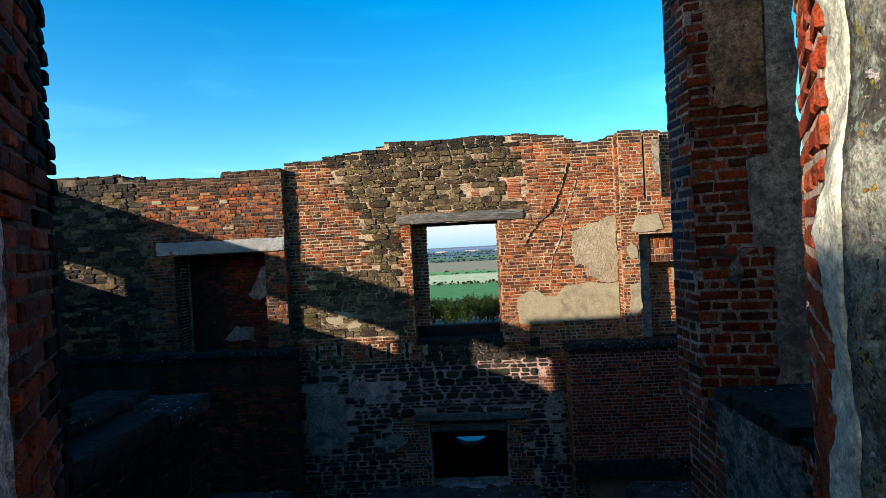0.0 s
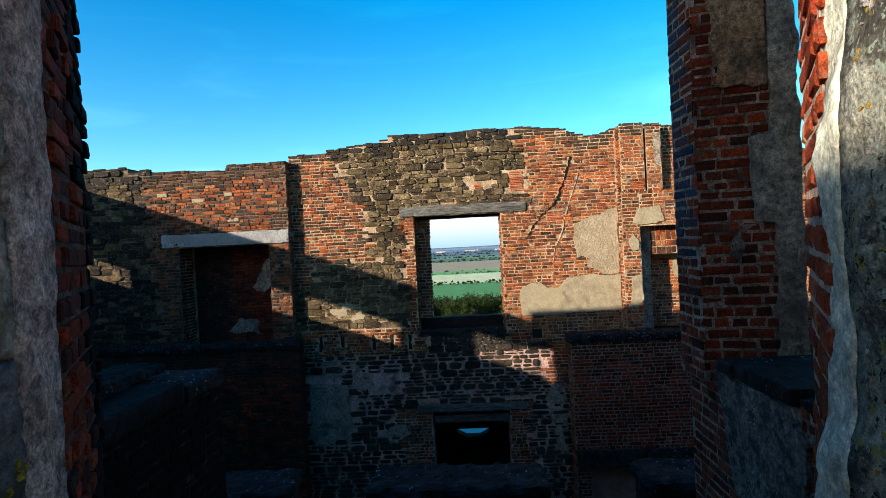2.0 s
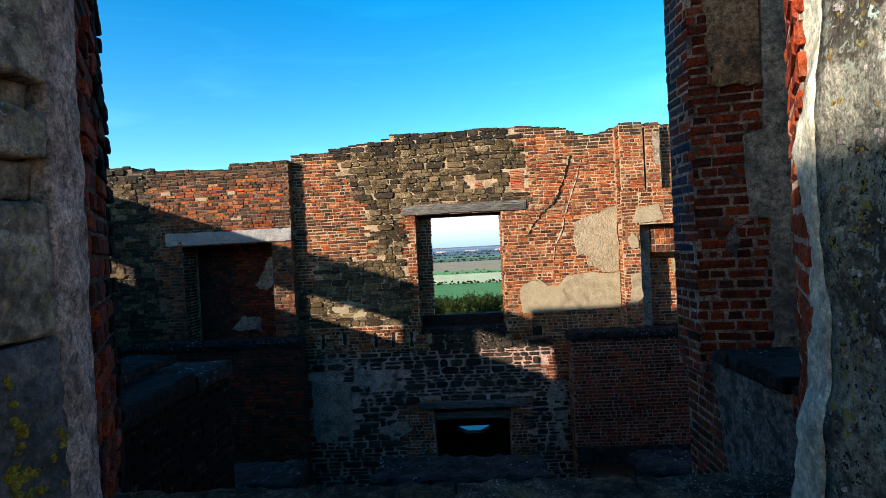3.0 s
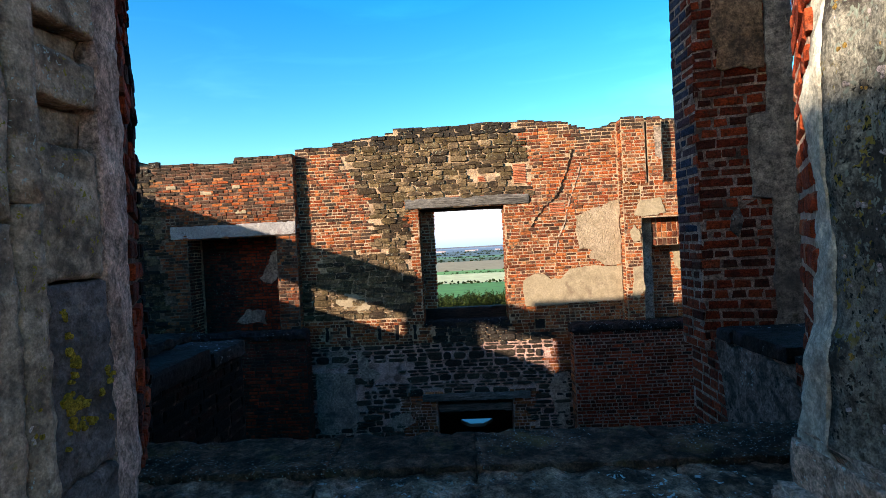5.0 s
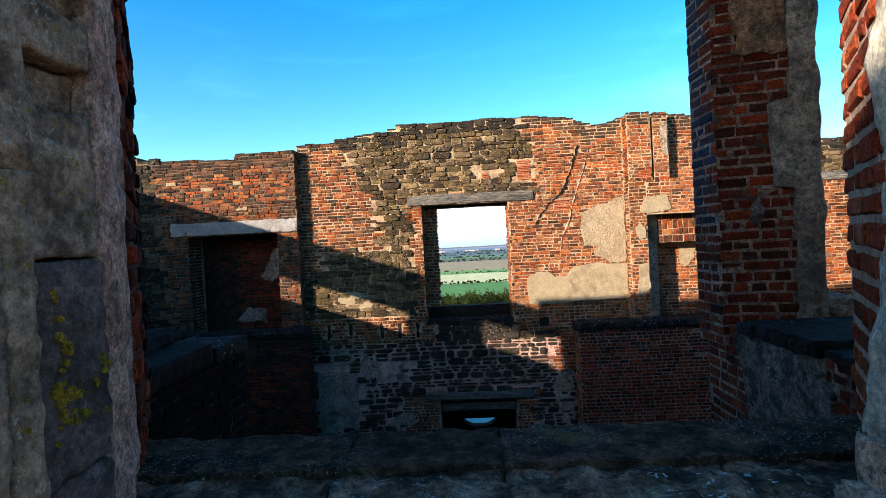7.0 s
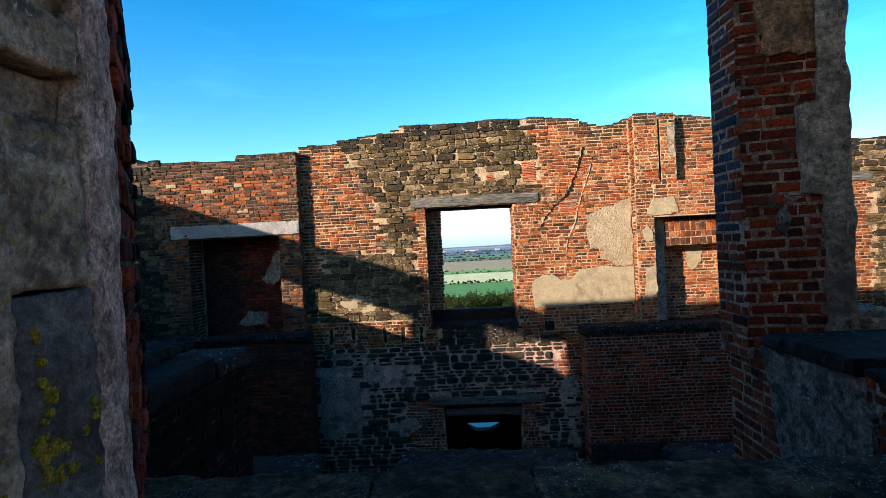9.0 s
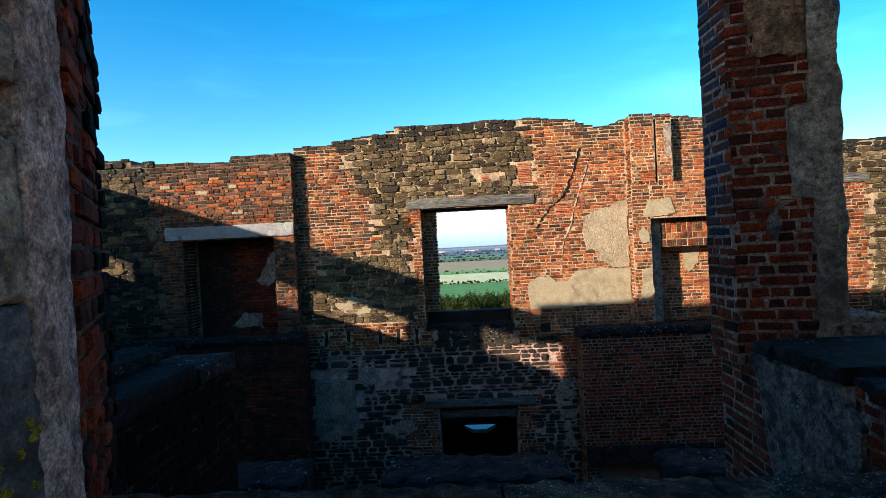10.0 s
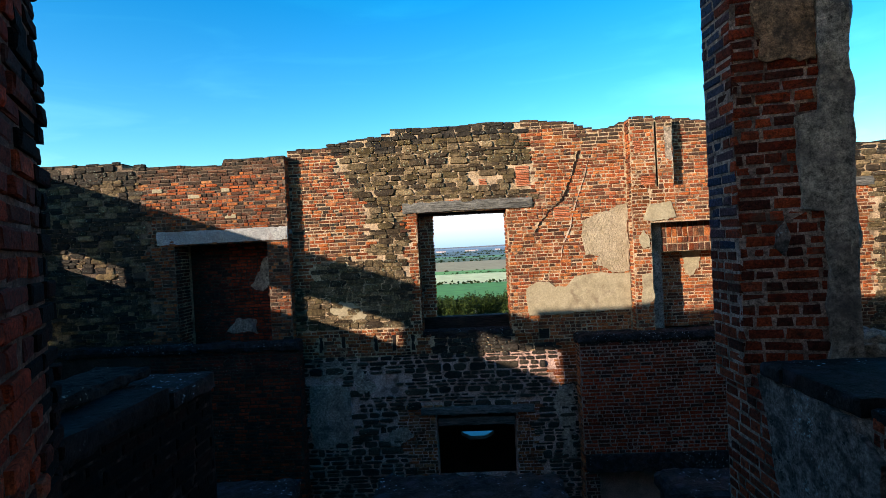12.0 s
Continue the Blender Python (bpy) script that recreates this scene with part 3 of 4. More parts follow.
def wall_columns(face_y, back_y, cuts, opens, top, low=0.0, drop=0.035):
    """Solid wall in columns between the cuts, with the openings left out."""
    lst = []
    for a, b in zip(cuts, cuts[1:]):
        m = (a + b) / 2
        zs = sorted((c, d) for x0, x1, c, d in opens if x0 < m < x1)
        z = low
        for c, d in zs:
            if c > z:
                lst.append((a, b, face_y, back_y, z, c))
            z = d
        lst.append((a, b, face_y, back_y, z, top(m) - drop))
    return lst


def build_far_wall():
    rng = random.Random(5)
    r = root("wall_far", "ruined brick and ironstone rubble wall with ragged top", "wall")
    marks = sorted({-14.0, -3.69, 14.0} | {x for o in OPEN for x in o[:2]} | {round(-14 + 0.175 * i, 3) for i in range(160)})
    low = [o for o in OPEN if o[2] < 3]
    part("wall_core", *boxes(wall_columns(FW, FW + 0.62, marks, [o for o in OPEN if o not in low], lambda u: profile(TOP, u), 3.42)), M["mortar"], r, "lime mortar core")
    tops = [(a, b, FW - (LEFT if b <= -3.68 else 0) - 0.004, FW + 0.625, profile(TOP, (a + b) / 2) - 0.05, profile(TOP, (a + b) / 2) - 0.018 + 0.02 * wob(a, 0, 7, 5)) for a, b in zip(marks, marks[1:])]
    part("moss_capping", *boxes(tops), M["cap_stone"], r, "dark mossy wall top")
    part("lower_core", *boxes(wall_columns(FW, FW + 0.62, marks, low, lambda u: 3.42, 0.0, 0.0)), M["smeared_mortar"], r, "smeared grey mortar core")
    lm = [m for m in marks if m <= -3.69]
    # Left mortar is weathered, and darkened further for shade.
    part("wall_core", *boxes(wall_columns(FW - LEFT, FW - 0.004, lm, OPEN, lambda u: profile(TOP, u))), M["left_mortar"], r, "lime mortar core")
    heaps = {k: Heap() for k in ("brick", "cap", "stone", "capstone")}
    left = Face((0, FW - LEFT, 0), (1, 0, 0))
    mats = {"brick": M["brick_part"], "cap": M["dark_part"]}
    lay_bricks(left, -8.0, -3.69, 0.0, 7.9, far_kind, heaps, rng, length=0.212, course=0.068, joint=0.0165)
    s2 = lay_bricks(far, -3.69, 14.0, 0.0, 8.2, far_kind, heaps, rng, length=0.212, course=0.068, joint=0.0165, singles=lambda u, z: 0.68 < u < 3.0 and 4.9 < z < 7.9)
    lay_stones(left, -10.5, -6.0, 0.0, 7.8, far_kind, heaps, rng)
    heaps["single"] = []
    lay_stones(far, -3.69, 9.5, 0.0, 3.45, far_kind, heaps, rng, hs=(0.06, 0.19), ws=(0.12, 0.46))
    lay_stones(far, -3.69, 9.5, 3.45, 8.2, far_kind, heaps, rng, single=lambda u, z: z > 5.3)
    # the step's return
    ret = Face((-3.69, FW - LEFT, 0), (0, 1, 0))
    lay_bricks(ret, 0.0, LEFT, 0.0, 7.55, lambda u, z: "brick", heaps, rng)
    # reveals of the large window
    wl, wr = Face((-1.12, FW, 0), (0, 1, 0)), Face((0.68, FW + 0.62, 0), (0, -1, 0))
    lay_bricks(wr, 0.0, 0.62, 3.84, 6.29, lambda u, z: "brick", heaps, rng)
    lay_bricks(wl, 0.0, 0.62, 3.84, 6.29, lambda u, z: "brick", heaps, rng)
    for k, m in (("brick", "brick"), ("cap", "cap_brick"), ("stone", "stone"), ("capstone", "cap_stone")):
        ob = part({"brick": "brickwork", "cap": "weathered_brickwork", "stone": "rubble_stonework", "capstone": "weathered_stonework"}[k], heaps[k].v, heaps[k].f, M[m], r)
        tagged(ob, kind="stuff")
    for v, f in heaps["single"]:
        part("stone", v, f, M["stone_part"], r)
    single_bricks(far, s2, mats, r, rng)
    return r


wall_far = build_far_wall()


def rough_prism(outline, z0, z1, step=0.04, amp=0.01, seed=0.0, freq=6.0, closed=True):
    """An upright solid over a plan outline (counter-clockwise) whose sides are a fine grid worn by noise."""
    pts = []
    k = len(outline)
    for i in range(k):
        a, b = Vector(outline[i]), Vector(outline[(i + 1) % k])
        m = max(1, int((b - a).length / step))
        nor = Vector(((b - a).y, -(b - a).x)).normalized()
        for s in range(m):
            pts.append((a.lerp(b, s / m), nor))
    n, rows = len(pts), max(2, int((z1 - z0) / step))
    v, f = [], []
    for r in range(rows + 1):
        z = z0 + (z1 - z0) * r / rows
        for p, nor in pts:
            q = Vector((p.x, p.y, z))
            d = amp * (noise.noise(q * freq + Vector((seed, 0, 0))) + 0.5 * noise.noise(q * freq * 3 + Vector((0, seed, 0))) + 0.25 * noise.noise(q * freq * 8))
            v.append((p.x + nor.x * d, p.y + nor.y * d, z))
    for r in range(rows):
        for i in range(n):
            j = (i + 1) % n
            f.append((r * n + i, r * n + j, (r + 1) * n + j, (r + 1) * n + i))
    f.append(tuple(range(n - 1, -1, -1)))
    f.append(tuple(range(rows * n, rows * n + n)))
    return v, f


def bent_beam(x0, x1, y0, y1, z0, z1, sag=0.02, seed=0.0):
    """A weathered beam along x: split, slightly warped, with worn arrises."""
    v, f = rough_block(x0, x1, y0, y1, z0, z1, 0.05, 0.008, seed, 4.0, 0.012)
    m, h = (x0 + x1) / 2, (x1 - x0) / 2
    return [(x, y, z - sag * (1 - ((x - m) / h) ** 2) + 0.004 * noise.noise(Vector((x * 1.3, y * 30, z * 45 + seed)))) for x, y, z in v], f


# ---- lintels and sills of the far wall ----
tagged(part("concrete_lintel", *bent_beam(-6.36, -3.685, FW - LEFT - 0.03, FW + 0.2, 5.90, 6.175, 0.004, 1), M["concrete"], wall_far), "smooth grey concrete lintel")
tagged(part("timber_lintel", *bent_beam(-1.40, 1.21, FW - 0.05, FW + 0.22, 6.29, 6.50, -0.012, 2), M["timber"], wall_far), "grey weathered oak lintel, split along the grain")
tagged(part("inner_lintel", *bent_beam(-1.3, 0.9, FW + 0.23, FW + 0.61, 6.24, 6.42, 0.0, 3), M["dark_timber_and_hole"], wall_far), "dark oak inner lintel")
tagged(part("timber_sill", *bent_beam(-1.1, 0.66, FW + 0.36, FW + 0.6, 3.86, 4.13, 0.0, 4), M["dark_timber_and_hole"], wall_far), "blackened oak window sill beam")
tagged(part("timber_lintel", *bent_beam(-1.23, 1.05, FW - 0.06, FW + 0.2, 2.21, 2.37, 0.0, 5), M["timber"], wall_far), "dark oak lintel over the lower window")
tagged(part("inner_lintel", *bent_beam(-0.92, 0.67, FW + 0.1, FW + 0.35, 1.93, 2.10, 0.0, 6), M["timber"], wall_far), "split oak inner lintel")
tagged(part("timber_lintel", *bent_beam(6.6, 7.8, FW - 0.05, FW + 0.2, 6.38, 6.56, 0.0, 7), M["timber"], wall_far), "grey oak lintel")
# Block added to cover the pale mortar ledge in black.
part("window_ledge", *rough_block(-1.11, 0.67, FW - 0.03, FW + 0.355, 3.78, 3.90, 0.05, 0.02, 12, 6, 0.02), M["coping"], wall_far, "blackened window ledge")
# Joist holes are shaded hollows; dark flush blocks give that shade in colour.
for j in JOISTS:
    part("joist_end", *rough_block(j - 0.04, j + 0.04, FW - 0.004, FW + 0.1, 3.54, 3.87, 0.05, 0.006, j, 6, 0.006), M["dark_timber_and_hole"], wall_far, "rotted joist end in its socket")

# The socket and putlog hole are solid blocks, coloured dark as if hollow.
part("beam_socket", *rough_block(1.22, 1.42, FW - 0.003, FW + 0.1, 3.66, 3.86, 0.05, 0.005, 3, 6, 0.004), M["dark_timber_and_hole"], wall_far, "empty black beam socket")
part("putlog_hole", *rough_block(1.79, 1.85, FW + 0.02, FW + 0.06, 4.52, 4.64, 0.03, 0.002, 3, 6, 0.002), M["dark_timber_and_hole"], wall_far)
for u, z, w in ((-4.83, 6.42, 0.22), (-5.55, 6.85, 0.24), (-4.9, 6.95, 0.16), (-6.3, 7.0, 0.2)):
    part("pale_block", *brick_piece(Face((0, FW - LEFT, 0), (1, 0, 0)), u, z, w, 0.075, 0.022, random.Random(4)), M["plaster"], wall_far, "pale stone block")
rng = random.Random(11)


def masonry_set(parent, faces, mats, course=0.069, length=0.215, single=None, seed=1, joint=0.018, proud=0.017):
    """Lays bricks on several faces (face, u0, u1, z0, z1, kind) and links the joined rest."""
    r = random.Random(seed)
    heaps = {k: Heap() for k in mats}
    for i, (fc, u0, u1, z0, z1, kind) in enumerate(faces):
        got = lay_bricks(fc, u0, u1, z0, z1, kind, heaps, r, length, course, singles=single if (single and i < 2) else None, joint=joint, proud=proud)
        if got:
            single_bricks(fc, got, {"brick": M["brick_part"], "dark": M["dark_part"], "deep": M["deep_part"], "soot": M["shaded_part"], "jamb": M["jamb_brick"], "blue": M["blue_part"]}, parent, r)
    for k, h in heaps.items():
        if h.v:
            tagged(part("brickwork", h.v, h.f, mats[k], parent), kind="stuff")


BOTH = {"blue": M["blue_rest"], "jamb": M["jamb_rest"], "soot": M["shaded_brick"], "brick": M["brick"], "deep": M["deep_brick"], "dark": M["dark_brick"], "cap": M["cap_brick"]}

# blocked back of the window: brick rebate, recess back wall
part("rebate", *boxes([(-1.116, -0.84, FW + 0.36, FW + 0.617, 4.135, 6.235)]), M["mortar"], wall_far, "lime mortar core")
reb = Face((0, FW + 0.36, 0), (1, 0, 0))
# Recess shade is painted: dark mortar, and darker bricks to the left.
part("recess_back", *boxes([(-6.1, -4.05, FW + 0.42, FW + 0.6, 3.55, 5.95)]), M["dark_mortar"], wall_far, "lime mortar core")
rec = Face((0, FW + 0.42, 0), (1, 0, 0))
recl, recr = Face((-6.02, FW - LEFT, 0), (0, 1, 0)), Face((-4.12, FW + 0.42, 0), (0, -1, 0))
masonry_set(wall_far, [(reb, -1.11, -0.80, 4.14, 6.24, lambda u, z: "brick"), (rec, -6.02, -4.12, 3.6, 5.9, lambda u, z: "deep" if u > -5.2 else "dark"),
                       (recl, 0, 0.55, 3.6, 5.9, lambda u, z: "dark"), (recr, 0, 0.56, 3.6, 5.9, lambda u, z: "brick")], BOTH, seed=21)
patch("plaster", rec, [(-4.75, 4.95), (-4.45, 5.55), (-4.2, 5.6), (-4.18, 5.2), (-4.5, 4.85)], M["grey_render"], wall_far, 0.02, 1, 0.06)
patch("plaster", rec, [(-5.35, 4.0), (-5.1, 4.3), (-4.7, 4.25), (-4.65, 3.95)], M["grey_render"], wall_far, 0.02, 2, 0.05)

# the cracks: a dark strip paints one's shaded depth, pale mortar fills the other
void = mat("crack_shadow", [(0.012, 0.009, 0.007), (0.025, 0.018, 0.013)], 8, 1.0, 0.5, 40)


def stepped(line):
    """A crack follows the joints: down a course, then along it."""
    out = [line[0]]
    for (a, za), (b, zb) in zip(line, line[1:]):
        k = max(1, round(abs(zb - za) / 0.073))
        for q in range(k):
            u1, z1 = a + (b - a) * (q + 1) / k, za + (zb - za) * (q + 1) / k
            out += [(out[-1][0] + 0.3 * (u1 - out[-1][0]), z1 + 0.012), (u1 + 0.03 * wob(u1, z1, 9, 4), z1)]
    return out


for line, wd, fill in ((stepped(CRACK), 0.024, void), (CRACK2, 0.010, M["pale_mortar"])):
    side = [(u + wd * (0.5 + abs(wob(u, z, 7, 3))) + 0.03 * wob(u, z, 11, 6), z) for u, z in line]
    patch("crack", far, [(u - wd * 0.6 + 0.03 * wob(u, z, 11, 6), z) for u, z in line] + side[::-1], fill, wall_far, 0.024, 40, 0.016, n=420)


# plaster and render still clinging to the far wall
patch("scratched_plaster", far, [(2.18, 5.98), (2.5, 6.12), (3.06, 6.28), (3.06, 4.95), (2.72, 4.92), (2.42, 5.1), (2.46, 5.24), (2.22, 5.3), (2.14, 5.6)], M["scored_plaster"], wall_far, 0.03, 3, 0.05, "cream plaster scored for a top coat", n=180)
patch("plaster", far, [(0.98, 4.45), (1.03, 4.68), (1.2, 4.8), (1.45, 4.8), (1.58, 4.68), (1.78, 4.68), (1.98, 4.86), (2.28, 4.92), (3.06, 4.9), (3.06, 4.17), (1.03, 4.14)], M["plaster"], wall_far, 0.035, 4, 0.03, "smooth cream plaster")
patch("render_patch", far, [(-3.48, 2.9), (-2.66, 2.88), (-2.62, 1.72), (-2.75, 1.55), (-3.48, 1.6)], M["grey_render"], wall_far, 0.03, 5, 0.03, "grey lime render")
patch("render_patch", far, [(-2.62, 3.3), (-2.45, 3.32), (-2.3, 2.95), (-2.1, 2.8), (-2.3, 2.66), (-2.52, 2.78)], M["grey_render"], wall_far, 0.03, 6, 0.05)
patch("mortar_smear", far, [(-2.95, 4.42), (-2.7, 4.55), (-2.4, 4.5), (-2.25, 4.3), (-2.4, 4.17), (-2.75, 4.25)], M["plaster"], wall_far, 0.03, 25, 0.12, n=160)
patch("render_patch", far, [(-2.05, 1.65), (-1.85, 1.95), (-1.5, 2.0), (-1.42, 1.8), (-1.7, 1.58)], M["grey_render"], wall_far, 0.03, 7, 0.05)
patch("render_patch", far, [(1.5, 2.75), (1.86, 2.75), (1.86, 1.25), (1.5, 1.3), (1.62, 1.8), (1.4, 2.3)], M["grey_render"], wall_far, 0.03, 8, 0.06)
patch("render_patch", far, [(-3.3, 3.35), (-2.7, 3.4), (-2.72, 3.1), (-3.25, 2.98)], M["grey_render"], wall_far, 0.018, 9, 0.1)


def tile_stack(face, a, b, c, d, parent, seed):
    """Thin roof tiles laid flat in a gap, their edges showing as fine stripes."""
    r, h, z = random.Random(seed), Heap(), c
    while z < d - 0.01:
        v = wob(a, z, 9, seed) * 0.03
        h.add(*brick_piece(face, (a + b) / 2 + v, z + 0.012, b - a - abs(v), 0.023, r.uniform(0.012, 0.028), r))
        z += 0.034
    part("tile_repair", h.v, h.f, M["tile"], parent, "stack of salmon tiles on edge")


for i, (a, b, c, d) in enumerate(TILES):
    tile_stack(far, a, b, c, d, wall_far, i)

# ---- pilaster with the arched niche beside it ----
PF = 10.8
pilaster = root("pilaster", "brick pilaster strip with flaking plaster", "pilaster")
part("core", *boxes([(3.08, 3.43, PF, FW - 0.003, 3.7, 6.55), (3.43, 5.4, PF, FW - 0.003, 5.86, 6.55), (3.10, 3.57, PF, FW - 0.003, 6.55, 7.88), (3.62, 3.92, PF + 0.03, FW - 0.003, 6.55, 7.82)]), M["mortar"], pilaster)
pf, pl = Face((0, PF, 0), (1, 0, 0)), Face((3.08, FW, 0), (0, -1, 0))


def pil_kind(u, z):
    if 5.80 < z < 5.90 and u > 3.5:
        return None
    return "cap" if z > 7.72 + 0.15 * wob(u, z, 4, 8) else "brick"


masonry_set(pilaster, [(pf, 3.08, 3.43, 3.7, 6.55, pil_kind), (pf, 3.43, 4.95, 5.88, 6.55, pil_kind), (pf, 3.10, 3.57, 6.55, 7.93, pil_kind),
                       (Face((0, PF + 0.03, 0), (1, 0, 0)), 3.62, 3.92, 6.55, 7.88, pil_kind), (pl, 0, 0.25, 3.7, 7.9, lambda u, z: "brick"),
                       (Face((3.92, PF + 0.03, 0), (0, 1, 0)), 0, 0.2, 6.55, 7.85, lambda u, z: "brick")], BOTH, seed=22)
patch("plaster", pf, [(3.22, 4.85), (3.40, 4.88), (3.44, 4.4), (3.3, 4.22), (3.17, 4.28)], M["plaster"], pilaster, 0.03, 13, 0.03)
patch("plaster", pf, [(3.28, 5.92), (3.42, 6.22), (3.82, 6.26), (3.92, 5.95), (3.5, 5.88)], M["plaster"], pilaster, 0.03, 14, 0.03)
patch("plaster", pf, [(3.19, 5.6), (3.27, 5.75), (3.38, 5.6), (3.4, 5.4), (3.25, 5.38)], M["plaster"], pilaster, 0.03, 15, 0.03)
patch("lime_patch", Face((0, PF + 0.03, 0), (1, 0, 0)), [(3.75, 7.7), (3.9, 7.7), (3.9, 7.05), (3.78, 7.1)], M["grey_render"], pilaster, 0.022, 16, 0.02)

niche = root("niche", "blocked doorway niche with soldier-brick lintel", "niche")
part("back", *boxes([(3.43, 5.0, FW + 0.02, FW + 0.15, 5.28, 5.88), (3.43, 3.70, FW + 0.02, FW + 0.15, 3.7, 5.28), (3.70, 5.0, FW + 0.42, FW + 0.6, 3.66, 5.32), (3.43, 5.0, FW - 0.25, FW + 0.6, 3.6, 3.72)]), M["mortar"], niche, "lime mortar bed")
nf, nb = Face((0, FW + 0.02, 0), (1, 0, 0)), Face((0, FW + 0.42, 0), (1, 0, 0))
tile_stack(pf, 3.17, 3.29, 7.22, 7.45, pilaster, 7)
tile_stack(pf, 3.28, 3.56, 6.60, 6.76, pilaster, 8)
masonry_set(niche, [(nb, 3.7, 5.0, 3.72, 5.3, lambda u, z: "brick")], BOTH, seed=23)
for row in range(4):
    for i in range(12):
        u = 3.76 + 0.105 * i + rng.uniform(-0.01, 0.01)
        w, h = 0.088, (0.13, 0.11, 0.15, 0.13)[row]
        z = 5.355 + 0.142 * row
        v, f = brick_piece(nf, u, z, w, h, rng.uniform(0.006, 0.02), rng)
        part("soldier_brick", v, f, M["brick_part"], niche)
patch("plaster", nf, [(3.46, 5.2), (3.62, 5.3), (3.68, 4.9), (3.68, 3.75), (3.5, 3.75)], M["grey_render"], niche, 0.03, 17, 0.03)
patch("plaster", nb, [(4.25, 5.25), (4.62, 5.25), (4.6, 4.9), (4.4, 4.75), (4.3, 4.85)], M["plaster"], niche, 0.02, 18, 0.04)

# ---- chimney breast and plinth below ----
breast = root("chimney_breast", "dark red brick chimney breast with lichened top", "chimney breast")
part("core", *boxes([(1.92, 5.4, 10.62, FW - 0.003, 1.47, 3.66), (1.92, 2.2, 10.62, FW - 0.003, 0, 1.11), (4.55, 5.4, 10.62, FW - 0.003, 0, 1.11), (2.2, 4.55, FW - 0.1, FW - 0.004, 0, 1.11)]), M["grey_mortar"], breast, "dark lime mortar core")
part("beam", *bent_beam(1.95, 5.3, 10.57, FW - 0.01, 1.115, 1.465, 0.0, 9), M["coping"], breast, "black fireplace beam")
part("capping", *rough_block(1.88, 5.42, 10.56, FW - 0.01, 3.60, 3.78, 0.06, 0.03, 3, 5, 0.03), M["coping"], breast, "dark lichened mortar capping")
cf, cl = Face((0, 10.62, 0), (1, 0, 0)), Face((1.92, FW, 0), (0, -1, 0))
masonry_set(breast, [(cf, 1.92, 5.4, 1.47, 3.62, lambda u, z: "dark" if z > 3.35 + 0.2 * wob(u, z, 2, 3) or wob(u, z, 23, 31) > 0.32 else "deep"), (cf, 1.92, 2.2, 0, 1.11, lambda u, z: "dark"), (cl, 0, 0.42, 0, 3.62, lambda u, z: "brick")], BOTH, seed=24)

plinth = root("plinth_wall", "projecting brick plinth, colour darkened for shade, lichened top", "wall")
# The plinth's shade is carried by its dark mortar and bricks.
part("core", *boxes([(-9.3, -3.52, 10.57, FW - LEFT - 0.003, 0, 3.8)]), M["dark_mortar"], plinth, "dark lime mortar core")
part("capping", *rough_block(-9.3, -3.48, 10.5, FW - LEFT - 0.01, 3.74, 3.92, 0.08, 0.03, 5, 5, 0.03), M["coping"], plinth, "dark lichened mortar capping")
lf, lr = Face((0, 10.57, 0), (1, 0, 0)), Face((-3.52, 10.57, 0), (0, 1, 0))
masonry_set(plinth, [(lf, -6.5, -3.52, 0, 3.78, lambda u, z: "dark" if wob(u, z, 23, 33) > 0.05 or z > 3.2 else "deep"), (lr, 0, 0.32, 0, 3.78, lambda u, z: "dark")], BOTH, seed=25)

# ---- middle wall stumps ----
for x0, x1, label in ((-2.9, -1.65, 3), (-1.0, 0.53, 4), (1.29, 2.6, 5)):
    st = root("wall_stump", "low wall stump with black lichened coping", "wall stump")
    # Stump mortar and bricks are darkened in place of shade.
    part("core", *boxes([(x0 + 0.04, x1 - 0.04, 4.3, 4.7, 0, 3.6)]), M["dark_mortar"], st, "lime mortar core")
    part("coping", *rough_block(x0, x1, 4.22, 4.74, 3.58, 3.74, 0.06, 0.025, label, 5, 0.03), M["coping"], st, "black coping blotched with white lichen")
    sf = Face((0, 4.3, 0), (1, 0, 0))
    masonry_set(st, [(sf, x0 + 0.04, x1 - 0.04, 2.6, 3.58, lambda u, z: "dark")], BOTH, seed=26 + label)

# ---- brick pier with its low cross wall ----
pier = root("pier", "tall red brick pier with patches of plaster and render", "pier")
PA, PB = Vector((1.52, 3.63, 0)), Vector((2.1, 3.50, 0))
part("core", *prism([(PA.x, PA.y), (PB.x, PB.y), (2.14, 4.0), (1.51, 3.99)], 4.7, 8.6), M["pier_mortar"], pier, "lime mortar core")
pfc, psd = Face(PA, PB - PA), Face((1.51, 3.99, 0), PA - Vector((1.51, 3.99, 0)))
PW = (PB - PA).length


def pier_kind(u, z):
    return "deep" if u < PW - 0.12 else None


masonry_set(pier, [(pfc, -0.012, PW, 4.7, 8.6, pier_kind), (psd, 0, 0.372, 4.7, 8.6, lambda u, z: "blue" if z > 5.55 and u < 0.26 + 0.08 * wob(u, z, 9, 2) else "deep")], BOTH, course=0.070, length=0.222, single=lambda u, z: z < 7.6, seed=30, joint=0.017, proud=0.012)
patch("plaster", pfc, [(0.085, 8.6), (0.10, 7.6), (0.12, 7.05), (0.105, 6.93), (0.165, 6.82), (0.145, 6.70), (0.21, 6.67), (0.30, 6.69), (0.36, 6.645), (0.442, 6.66), (0.442, 8.6)], M["buff_plaster"], pier, 0.028, 20, 0.03, "buff plaster", n=220, keep_straight=(9, 10))
